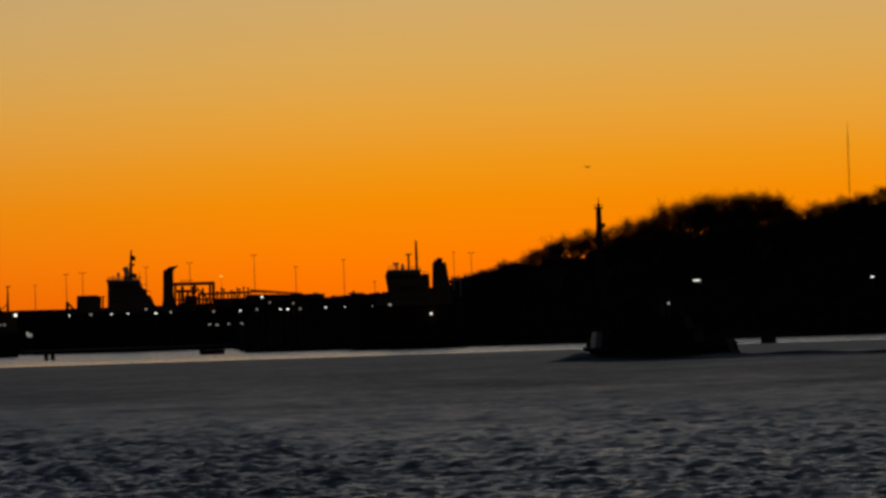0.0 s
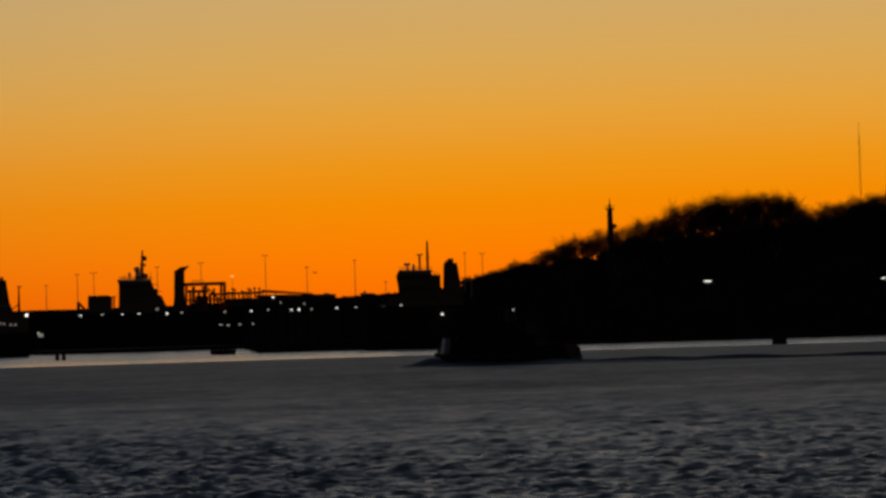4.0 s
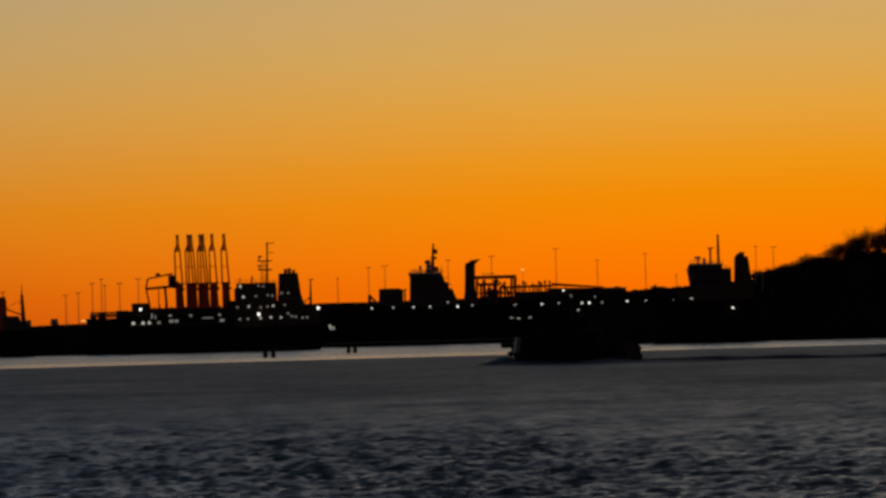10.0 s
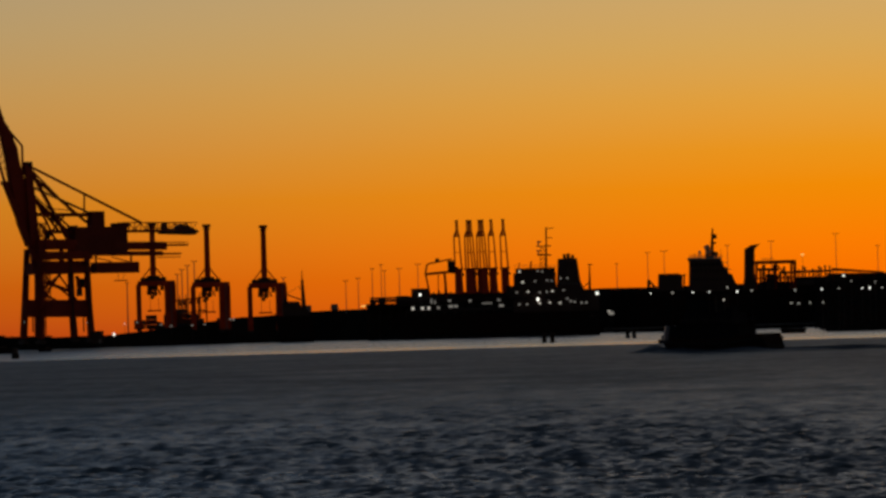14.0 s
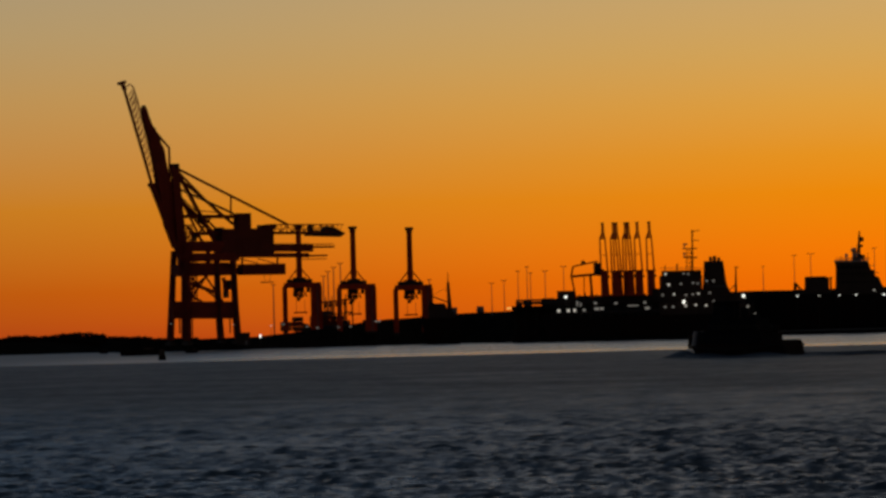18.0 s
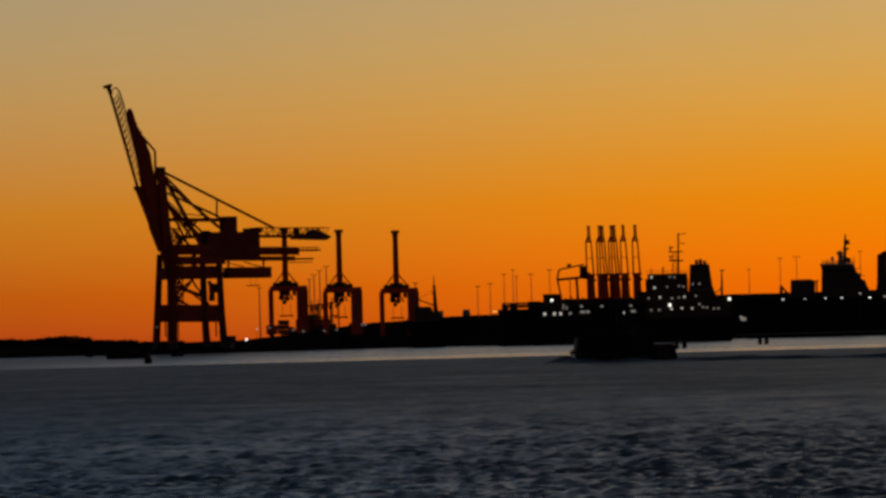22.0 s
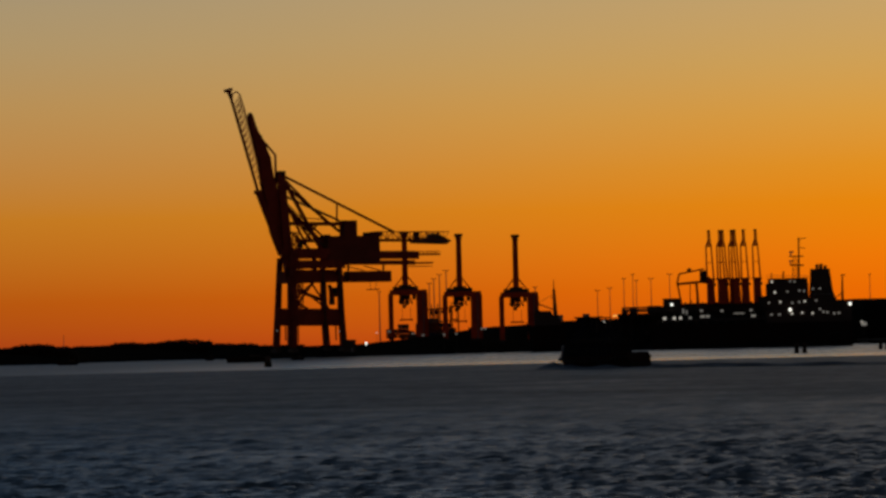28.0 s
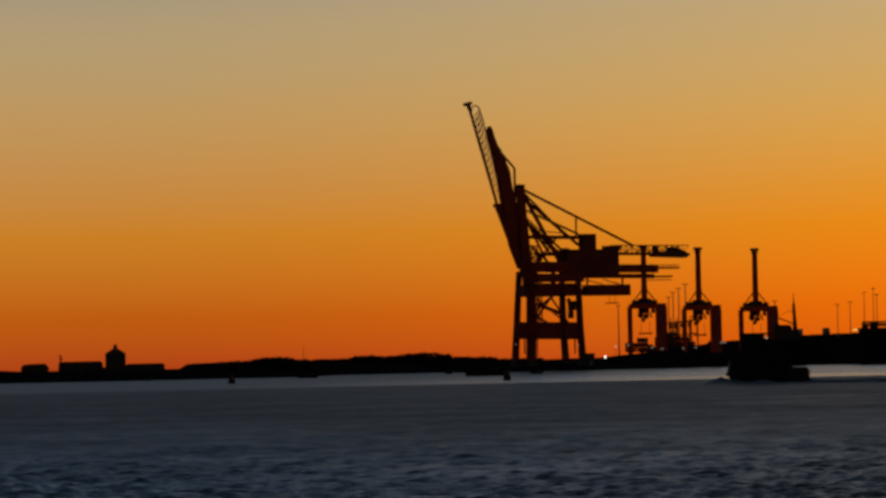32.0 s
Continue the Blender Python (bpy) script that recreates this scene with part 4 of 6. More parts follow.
part("whip_aerial", Shape().tube(S1.p((409, 105)), S1.p((411, 121)), 0.22, 0.1, 6).tube(S1.p((364, 107)), S1.p((364, 116)), 0.25, 0.15, 6), STEEL, s1)
part("wing_rail", Shape().beam(S1.p((355, 110), -8), S1.p((414, 109), -8), 0.4).beam(S1.p((414, 97), -6), S1.p((421, 97), -6), 0.4).beam(S1.p((422, 86), -6), S1.p((429, 84), -6), 0.4), GALV, s1)
part("satellite_dome", Shape().tube(S1.p((372, 105)), S1.p((373, 114)), 0.4).tube(S1.p((373, 114)), S1.p((373, 120)), 1.1, 0.6, 10), WHITE, s1)
fn = part("funnel", Shape().prism([S1.xz(q) for q in ((446, 41), (472, 40), (469, 80), (470, 120), (478, 128), (465, 126), (452, 121), (450, 71))], -3.5, 3.5), STEEL, s1, "tall dark funnel with a slanted top")
part("funnel_cap", Shape().prism([S1.xz(q) for q in ((452, 120), (470, 121), (480, 129), (463, 127))], -3.9, 3.9), STEEL, fn)
part("cargo_hold", Shape().prism([S1.xz(q) for q in ((298, 57), (341, 57), (342, 78), (334, 81), (299, 81))], -6, 6), STEEL, s1)
part("hold_post", Shape().beam(S1.p((344, 54)), S1.p((345, 79)), 0.9).beam(S1.p((340, 77)), S1.p((348, 79)), 0.7), STEEL, s1)
part("winch", Shape().beam(S1.p((295, 55)), S1.p((282, 70)), 1.2).beam(S1.p((281, 53)), S1.p((282, 71)), 1.8), STEEL, s1)
part("hatch_coaming", Shape().prism([S1.xz(q) for q in ((281, 51), (345, 51), (345, 58), (281, 59))], -7, 7), STEEL, s1)
for q in ((531, 23), (544, 22)):
    part("hull_lamp", Shape().box(S1.p(q, -10.2), (1.5, 0.3, 0.45)), SOFT, s1)

# pipe gantry and terminal sheds behind
G1 = Spot(504, 2470, 3)
g1 = thing("pipe_gantry", G1.m, "dark steel pipe gantry beside the funnel on the quay", "gantry")
part("top_beam", Shape().beam(G1.p((468, 96), -4), G1.p((542, 96), -4), 2.0).beam(G1.p((468, 96), 4), G1.p((542, 96), 4), 1.4), CRANE, g1)
for a, c, w in (((473, 96), (471, 45), 1.4), ((507, 95), (505, 44), 1.3), ((534, 95), (532, 44), 1.5), ((540, 96), (539, 45), 1.8)):
    part("post", Shape().beam(G1.p(a, -4), G1.p(c, -4), w).beam(G1.p(a, 4), G1.p(c, 4), w * 0.7), CRANE, g1)
part("machine_room", Shape().prism([G1.xz(q) for q in ((487, 40), (509, 39), (511, 74), (489, 76))], -3, 3), STEEL, g1)
for u_, v_, w in ((479, 84, 0.7), (485, 92, 1.0), (494, 86, 0.8), (503, 92, 0.7), (514, 80, 0.9), (521, 88, 0.7), (527, 72, 0.9)):
    part("riser", Shape().tube(G1.p((u_, 40), 1), G1.p((u_, v_), 1), w), STEEL, g1)
for a, c, w in (((474, 84), (512, 83), 0.8), ((512, 78), (538, 77), 0.7), ((476, 60), (536, 58), 0.9), ((507, 92), (536, 62), 0.5)):
    part("cross_pipe", Shape().tube(G1.p(a, 0), G1.p(c, 0), w), STEEL, g1)
part("handrail", Shape().beam(G1.p((482, 102), -4), G1.p((504, 102), -4), 0.4).beam(G1.p((484, 97), -4), G1.p((484, 102), -4), 0.3), GALV, g1)
part("lower_beam", Shape().beam(G1.p((470, 68), -4), G1.p((541, 68), -4), 0.9), CRANE, g1)
for i, q in enumerate(((547, 82), (554, 88), (558, 86), (565, 80), (571, 83), (576, 81), (582, 87), (586, 85), (593, 88), (601, 87))):
    s = Spot(q[0], 2480, 3)
    vs = thing("vent_stack", s.m, "slim dark steel vent stack in the pipe yard", "vent stack", "vent stacks in the pipe yard")
    hh = s.p(q).z
    part("pipe", Shape().tube((0, 0, -2), (0, 0, hh - 0.8), 0.55, 0.45, 8), STEEL, vs)
    part("cowl", Shape().tube((0, 0, hh - 0.9), (0, 0, hh), 0.9, 0.5, 8), STEEL, vs)
rk = thing("pipe_rack", Spot(567, 2478, 3).m, "low dark pipe rack between the vent stacks", "pipe rack")
R1 = Spot(567, 2478, 3)
for a, c, w in (((541, 78), (605, 78), 0.7), ((541, 66), (604, 66), 1.0), ((540, 56), (604, 56), 2.4)):
    part("pipe", Shape().tube(R1.p(a), R1.p(c), w), STEEL, rk)
for i in range(9):
    a = R1.p((544, 78)) + Vector((i * 2.35, 0.8, 0))
    part("stanchion", Shape().beam((a.x, 0.8, a.z), (a.x, 0.8, -1), 0.45), STEEL, rk)


def shed(name, sp, q0, q1, slope, label, cat="shed", depth=18, doors=0):
    ob = thing(name, sp.m, label, cat, "terminal sheds")
    a, c = sp.p(q0), sp.p(q1)
    w = part("wall", Shape().prism([(a.x, -3), (c.x, -3), (c.x, c.z - slope), (a.x, c.z)], 0, depth), STEEL, ob)
    part("roof", Shape().prism([(a.x - 0.6, c.z), (c.x + 0.6, c.z - slope), (c.x + 0.6, c.z - slope + 0.7), (a.x - 0.6, c.z + 0.7)], -0.8, depth + 0.8), GALV, ob)
    for i in range(doors):
        part("door", Shape().box((a.x + (i + 0.5) * (c.x - a.x) / doors, -0.08, max(c.z * 0.35, 2.2)), (4.0, 0.16, 4.4)), GALV, ob)
    return ob


T1 = Spot(654, 2500, 2)
shed("terminal_shed", T1, (596, 47), (735, 72), 0.8, "long low dark terminal shed with a flat roof", doors=6)
cano = thing("canopy", T1.m, "thin sloping loading canopy above the terminal shed", "canopy")
part("roof", Shape().prism([T1.xz(q) for q in ((605, 83), (696, 74), (696, 72), (605, 78))], -6, 6), CRANE, cano)
for q in ((607, 80), (629, 78), (654, 76), (679, 73), (694, 72)):
    p = T1.p(q)
    part("column", Shape().beam((p.x, -5, p.z), (p.x, -5, -1.5), 0.5), CRANE, cano)
for a, c, sl, lab in (((717, 61), (724, 72), 0.3, "small dark flat-roofed control shed"), ((780, 59), (804, 70), 0.4, "low dark pump shed with a flat roof"), ((832, 58), (852, 66), 0.3, "low dark store shed with a flat roof"), ((724, 56), (782, 63), 0.2, "long low dark warehouse with a flat roof"), ((802, 54), (834, 62), 0.2, "low dark warehouse with a flat roof")):
    s = Spot((a[0] + c[0]) / 2, 2500, 2)
    shed("terminal_shed", s, a, c, sl, lab, doors=2)
ps = Spot(787, 2505, 2)
vs = thing("vent_stack", ps.m, "short vent stack beside the pump shed", "vent stack")
part("pipe", Shape().tube((0, 0, -1), ps.p((787, 75)), 0.7), STEEL, vs)

# tanker with a high bridge beneath the hill
S2 = Spot(890, 1605, 0)
s2 = thing("tanker", S2.m, "dark moored tanker with a high winged bridge and round-topped funnel", "ship")
hull(s2, S2.p((770, 5)).x, S2.p((985, -2)).x, S2.p((892, 46)).z, 18)
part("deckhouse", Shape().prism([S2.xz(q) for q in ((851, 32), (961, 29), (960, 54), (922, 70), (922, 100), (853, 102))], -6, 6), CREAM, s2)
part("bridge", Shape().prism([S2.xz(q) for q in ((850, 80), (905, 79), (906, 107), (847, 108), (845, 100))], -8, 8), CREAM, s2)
part("bridge_roof", Shape().prism([S2.xz(q) for q in ((847, 107), (908, 106), (907, 109), (850, 110))], -8.4, 8.4), WHITE, s2)
part("wing_brace", Shape().beam(S2.p((847, 102)), S2.p((855, 47)), 1.6), CREAM, s2)
for i in range(6):
    a = S2.p((855, 96))
    part("bridge_window", Shape().box((a.x + i * 1.9, -8.06, a.z), (1.4, 0.12, 1.3)), GLASS, s2)
part("upper_deck", Shape().prism([S2.xz(q) for q in ((902, 71), (920, 70), (920, 99), (903, 100))], -5, 5), CREAM, s2)
part("mast", Shape().beam(S2.p((900, 107)), S2.p((900, 161)), 1.1, 1.0, 0.5).beam(S2.p((886, 107)), S2.p((886, 136)), 0.8).beam(S2.p((900, 126)), S2.p((900, 159)), 1.1, 0.9, 0.7).beam(S2.p((881, 136)), S2.p((892, 137)), 0.5), STEEL, s2)
part("radar_scanner", Shape().beam(S2.p((858, 120)), S2.p((869, 120)), 1.0).tube(S2.p((864, 108)), S2.p((864, 120)), 0.35), WHITE, s2)
part("satellite_dome", Shape().tube(S2.p((875, 108)), S2.p((875, 120)), 0.7, 0.4), WHITE, s2)
ff = part("funnel", Shape().prism([S2.xz(q) for q in ((924, 30), (963, 29), (959, 69), (954, 107), (952, 120), (929, 121), (928, 118))], -3, 3), STEEL, s2, "dark round-topped funnel")
part("exhaust_pipe", Shape().tube(S2.p((936, 118)), S2.p((940, 128)), 0.7).tube(S2.p((942, 118)), S2.p((944, 128)), 0.6).tube(S2.p((934, 118)), S2.p((933, 125)), 0.5), STEEL, ff)
part("stern_rail", Shape().beam(S2.p((958, 88)), S2.p((979, 88)), 0.5).beam(S2.p((965, 88)), S2.p((964, 69)), 0.4).beam(S2.p((977, 88)), S2.p((976, 59)), 0.4), GALV, s2)
part("fore_house", Shape().prism([S2.xz(q) for q in ((827, 48), (852, 47), (852, 64), (827, 64))], -4, 4), STEEL, s2)
part("floodlight", Shape().box(S2.p((923, 30), -10.4), (0.6, 0.4, 0.7)).beam(S2.p((923, 30), -10.2), S2.p((923, 30), -8.6), 0.3), LAMP, s2, "bright side floodlight")
part("deck_light", Shape().box(S2.p((851, 48), -9.2), (0.9, 0.3, 0.5)), SOFT, s2)



def rail(ob, sp, q0, q1, y, posts):
    """A ship's rail: two bars on stanchions, between two corners."""
    a, c = sp.p(q0, y), sp.p(q1, y)
    for dz in (0.55, 1.1):
        part("handrail", Shape().tube(a + Vector((0, 0, dz)), c + Vector((0, 0, dz)), 0.06, n=5), GALV, ob)
    for i in range(posts):
        p = a + (c - a) * i / (posts - 1)
        part("stanchion", Shape().tube(p, p + Vector((0, 0, 1.15)), 0.06, n=5), GALV, ob)


def dark_panes(ob, sp, q0, q1, y, count, w=1.0, h=0.9):
    """A row of unlit cabin windows."""
    a, c = sp.p(q0, y), sp.p(q1, y)
    for i in range(count):
        p = a + (c - a) * i / (count - 1)
        part("cabin_window", Shape().box(p, (w, 0.12, h)), GLASS, ob)


rail(s3, S3, (45, 100), (118, 98), -7.2, 9)
rail(s3, S3, (119, 66), (162, 65), -6.8, 6)
rail(s2, S2, (850, 110), (907, 109), -7.8, 8)
rail(s2, S2, (906, 100), (920, 99), -4.9, 3)
rail(s1, S1, (355, 110), (412, 108), -7.5, 9)
dark_panes(s1, S1, (361, 86), (411, 84), -7.06, 8)
dark_panes(s1, S1, (360, 70), (424, 68), -7.06, 10)
dark_panes(s2, S2, (859, 74), (914, 72), -6.06, 9, 0.7, 0.7)
dark_panes(s2, S2, (858, 60), (914, 58), -6.06, 9, 0.7, 0.7)

# workboat with a lattice mast by the yard
W1 = Spot(-346, 2240, 0)
w1 = thing("workboat", W1.m, "dark moored workboat with a stepped deckhouse and one mast", "boat")
hull(w1, W1.p((-381, 4)).x, W1.p((-311, 2)).x, W1.p((-346, 25)).z, 9)
part("deckhouse", Shape().prism([W1.xz(q) for q in ((-366, 22), (-318, 21), (-321, 35), (-333, 40), (-337, 50), (-357, 51), (-363, 59), (-367, 44))], -3, 3), CREAM, w1)
part("mast", Shape().beam(W1.p((-329, 37)), W1.p((-331, 88)), 2.6, 1.6, 1.3).beam(W1.p((-331, 88)), W1.p((-331, 106)), 0.7, 0.7, 0.3).beam(W1.p((-336, 73)), W1.p((-327, 75)), 0.5).beam(W1.p((-334, 86)), W1.p((-328, 86)), 0.6), STEEL, w1)
part("derrick", Shape().beam(W1.p((-331, 52)), W1.p((-361, 64)), 0.7).beam(W1.p((-361, 64)), W1.p((-331, 80)), 0.2), STEEL, w1)
part("deck_crate", Shape().box(W1.p((-343, 44)), (3.0, 3.0, 4.0)), STEEL, w1)

# ---- yard: stacked containers and equipment between the portal cranes ----
rng = random.Random(4)
BLUE, RED2, GREY2 = (material(n, c, 0.6, vary=0.5, size=2) for n, c in (("container_blue", (0.04, 0.07, 0.12)), ("container_red", (0.16, 0.05, 0.035)), ("container_grey", (0.16, 0.16, 0.15))))


def container(sp, x, z, mat, label):
    ob = thing("shipping_container", sp.m @ Matrix.Translation((x, 0, z)), label, "container", "containers in the yard")
    sh = Shape().box((0, 0, 1.3), (6.06, 2.44, 2.5))
    for i in range(14):
        sh.box((-2.8 + i * 0.43, -1.235, 1.3), (0.2, 0.05, 2.2))
    part("body", sh, mat, ob)
    for xc in (-2.98, 2.98):
        part("corner_post", Shape().box((xc, -1.2, 1.3), (0.18, 0.18, 2.6)), STEEL, ob)
    part("door", Shape().box((3.06, 0, 1.3), (0.06, 2.2, 2.3)), mat, ob)
    return ob


Y1 = Spot(-549, 2330, float(ground_z(-549, 2330)))
for i in range(8):
    for j in range(rng.choice((1, 2, 2, 3))):
        m3, w3 = rng.choice(((BLUE, "blue"), (RED2, "rust-red"), (GREY2, "grey")))
        container(Y1, -22 + i * 6.5, j * 2.62 - 0.3, m3, f"{w3} steel shipping container stacked in the yard")
Y2 = Spot(-546, 2318, float(ground_z(-546, 2318)))
for i in range(3):
    for j in range((3, 4, 3)[i]):
        m3, w3 = rng.choice(((BLUE, "blue"), (RED2, "rust-red"), (GREY2, "grey")))
        container(Y2, -6.6 + i * 6.4, j * 2.62 - 0.3, m3, f"{w3} steel shipping container stacked in the yard")


def straddle_carrier(sp):
    ob = thing("straddle_carrier", sp.m, "tall thin-legged straddle carrier parked in the yard", "carrier", "straddle carriers in the yard")
    for x in (-2.2, 2.2):
        for y in (-4, 4):
            part("leg", Shape().beam((x, y, 0.8), (x, y, 14.5), 0.8, 0.8), CRANE, ob)
            part("wheel", Shape().tube((x - 0.3, y, 0.7), (x + 0.3, y, 0.7), 0.7, n=12), RUBBER, ob)
        part("sill", Shape().beam((x, -5, 1.6), (x, 5, 1.6), 0.7), CRANE, ob)
        part("side_beam", Shape().beam((x, -5, 14.6), (x, 5, 14.6), 0.8), CRANE, ob)
    part("top_frame", Shape().box((0, 0, 15.2), (5.4, 4.0, 0.9)), CRANE, ob)
    part("cab", Shape().box((1.2, -5.2, 13.4), (1.8, 1.8, 2.0)), STEEL, ob)
    part("spreader", Shape().box((0, 0, 8.0), (3.6, 6.0, 0.7)), STEEL, ob)
    part("exhaust_stack", Shape().tube((-1.5, 2, 15.6), (-1.5, 2, 18.0), 0.25), STEEL, ob)
    return ob


c0 = None
for q, dd_ in (((-553, 12), 2330), ((-543, 12), 2345), ((-532, 11), 2330), ((-519, 14), 2350), ((-508, 14), 2340)):
    s = Spot(q[0], dd_, float(ground_z(q[0], dd_)))
    c0 = copy_thing(c0, s.m) if c0 else straddle_carrier(s)
tk = thing("reach_stacker", Spot(-597, 2285, float(ground_z(-597, 2285))).m, "dark reach stacker with a level lifting arm", "vehicle")
part("body", Shape().box((2, 0, 2.0), (9, 3, 2.4)).box((4, 0, 3.6), (3, 2.4, 2.0)), STEEL, tk)
part("arm", Shape().beam((5, 0, 4.2), (-3.5, 0, 5.6), 1.0), CRANE, tk)
part("spreader", Shape().box((-3.6, 0, 4.6), (1.2, 6, 1.0)).beam((-3.5, 0, 5.6), (-3.5, 0, 3), 0.7), CRANE, tk)
for x in (-1, 5):
    part("wheel", Shape().tube((x, -1.6, 0.8), (x, -1.0, 0.8), 0.8, n=14), RUBBER, tk)
    part("wheel", Shape().tube((x, 1.0, 0.8), (x, 1.6, 0.8), 0.8, n=14), RUBBER, tk)
for q, w, h in (((-275, 34), 6, 1.5), ((-322, 28), 9, 2.4)):
    s = Spot(q[0], 2390, float(ground_z(q[0], 2390)))
    shed("quay_shed", s, (q[0] - w, q[1] - 4), (q[0] + w, q[1] + h), 0.2, "low dark quay shed with a flat roof", depth=8, doors=1)

# ---- navigation tower and radio mast on the hill ----
TW = (1225, 206)
tz = float(ground_z(TW[0], 1660))
ts = Spot(TW[0], 1660, tz)
h = ts.p(TW).z
tw = thing("beacon_tower", ts.m, "slender dark beacon tower with a railed gallery", "tower")
part("shaft", Shape().tube((0, 0, -1), (0, 0, h), 1.6, 1.05, 14), TIMBER, tw)
part("gallery", Shape().tube((0, 0, h), (0, 0, h + 0.5), 1.7, 1.8, 14).tube((0, 0, h + 1.5), (0, 0, h + 1.6), 1.8, 1.8, 14), TIMBER, tw)
part("lantern", Shape().tube((0, 0, h + 0.5), (0, 0, h + 2.0), 0.6, 0.6, 10), TIMBER, tw)
part("finial", Shape().tube((0, 0, h + 2.0), (0, 0, h + 4.6), 0.25, 0.1, 6), TIMBER, tw)
part("bracket", Shape().box((1.7, 0, h - 6.5), (1.6, 0.8, 1.6)).beam((1.7, 0, h - 7.3), (0.8, 0, h - 9), 0.3), TIMBER, tw)
for i in range(8):
    a = i * math.pi / 4
    part("rail_post", Shape().tube((1.7 * math.cos(a), 1.7 * math.sin(a), h + 0.5), (1.75 * math.cos(a), 1.75 * math.sin(a), h + 1.6), 0.07, n=5), TIMBER, tw)
RM = (1668, 347)
rs = Spot(RM[0], 1830, float(ground_z(RM[0], 1830)))
rm = thing("radio_mast", rs.m, "very tall thin lattice radio mast on the hilltop", "mast")
part("lattice", Shape().truss((0, 0, 0), rs.p(RM) - Vector((0, 0, 6)), 0.6, 0.12, 1.8), STEEL, rm)
part("aerial", Shape().tube(rs.p(RM) - Vector((0, 0, 6)), rs.p(RM), 0.12, 0.06, 6), STEEL, rm)


# ---- sea fortress ----
FD = 2140
FS = Spot(-1530, FD, 0)
fort = thing("sea_fortress", FS.m, "low dark stone sea fortress with a square roofed tower", "fortress")
for q0, q1, y0 in (((-1630, -14), (-1553, 10), 0), ((-1513, -16), (-1444, 4), 0), ((-1557, -15), (-1509, -1), -4), ((-1696, -12), (-1650, 6), 4)):
    a, c = FS.p(q0), FS.p(q1)
    w = part("rampart", Shape().prism([(a.x - 0.8, 0), (c.x + 0.8, 0), (c.x, c.z), (a.x, c.z)], y0, y0 + 20), STONE, fort)
    part("rampart_roof", Shape().prism([(a.x - 0.3, c.z), (c.x + 0.3, c.z), (c.x - 1.2, c.z + 0.9), (a.x + 1.2, c.z + 0.9)], y0 - 0.3, y0 + 20.3), ROOF, w)
    n = max(2, int((c.x - a.x) / 5))
    for i in range(n):
        part("embrasure", Shape().box((a.x + (i + 0.5) * (c.x - a.x) / n, y0 - 0.03, c.z * 0.62), (0.8, 0.1, 1.2)), GLASS, w)
ta, tb = FS.p((-1548, -16)), FS.p((-1512, 25))
tower = part("tower", Shape().prism([(ta.x, 0), (tb.x, 0), (tb.x, tb.z), (ta.x, tb.z)], 2, 2 + tb.x - ta.x), STONE, fort)
xm, hw = (ta.x + tb.x) / 2, (tb.x - ta.x) / 2
pk = FS.p((-1529, 35)).z
rf = Shape().add([(xm - hw - 0.4, 1.6, tb.z), (xm + hw + 0.4, 1.6, tb.z), (xm + hw + 0.4, 2.4 + 2 * hw, tb.z), (xm - hw - 0.4, 2.4 + 2 * hw, tb.z), (xm - 1.2, 2 + hw - 1.2, pk), (xm + 1.2, 2 + hw - 1.2, pk), (xm + 1.2, 2 + hw + 1.2, pk), (xm - 1.2, 2 + hw + 1.2, pk)], [(0, 1, 5, 4), (1, 2, 6, 5), (2, 3, 7, 6), (3, 0, 4, 7), (3, 2, 1, 0), (4, 5, 6, 7)])
part("tower_roof", rf, ROOF, tower)
part("cupola", Shape().box((xm, 2 + hw, pk + 0.5), (2.0, 2.0, 1.2)).tube((xm, 2 + hw, pk + 1.1), (xm, 2 + hw, pk + 2.2), 1.2, 0.1, 8), ROOF, tower)
for i in range(3):
    part("tower_window", Shape().box((xm - 2.6 + i * 2.6, 1.97, tb.z - 2.5), (0.8, 0.1, 1.3)), GLASS, tower)
part("parade_roof", Shape().prism([FS.xz(q) for q in ((-1697, 2), (-1646, 0), (-1654, 11), (-1689, 10))], 6, 14), ROOF, fort)
dk = Spot(-1626, FD - 1, 0)
dv = thing("davit_crane", dk.m, "small dark davit crane on the rampart", "crane")
part("post", Shape().beam(dk.p((-1627, -6)), dk.p((-1627, 24)), 0.9, 0.9, 0.6), STEEL, dv)
part("jib", Shape().beam(dk.p((-1628, 14)), dk.p((-1623, 20)), 0.6).beam(dk.p((-1630, 23)), dk.p((-1625, 24)), 0.5), STEEL, dv)
for a, c, lab in (((-1414, -16), (-1376, -2), "long low dark barrack house on the island"), ((-1274, -16), (-1224, 6), "dark flat-topped house among the island trees")):
    s = Spot((a[0] + c[0]) / 2, 2165, 2)
    ob = thing("island_house", s.m, lab, "house")
    p, q = s.p(a), s.p(c)
    part("wall", Shape().box(((p.x + q.x) / 2, 4, (q.z - 2) / 2), (q.x - p.x, 8, q.z + 2)), STONE, ob)
    part("roof", Shape().prism([(p.x - 0.4, q.z), (q.x + 0.4, q.z), (q.x - 1.5, q.z + 1.0), (p.x + 1.5, q.z + 1.0)], -0.3, 8.3), ROOF, ob)
    for i in range(5):
        part("window", Shape().box((p.x + (i + 0.5) * (q.x - p.x) / 5, -0.04, q.z - 1.6), (0.9, 0.1, 1.2)), GLASS, ob)
fp = Spot(-1199, 2160, 2)
fl = thing("flag_pole", fp.m, "thin bare flag pole on the island shore", "flag pole")
part("pole", Shape().tube((0, 0, 0), fp.p((-1198, 27)), 0.22, 0.12, 6), GALV, fl)
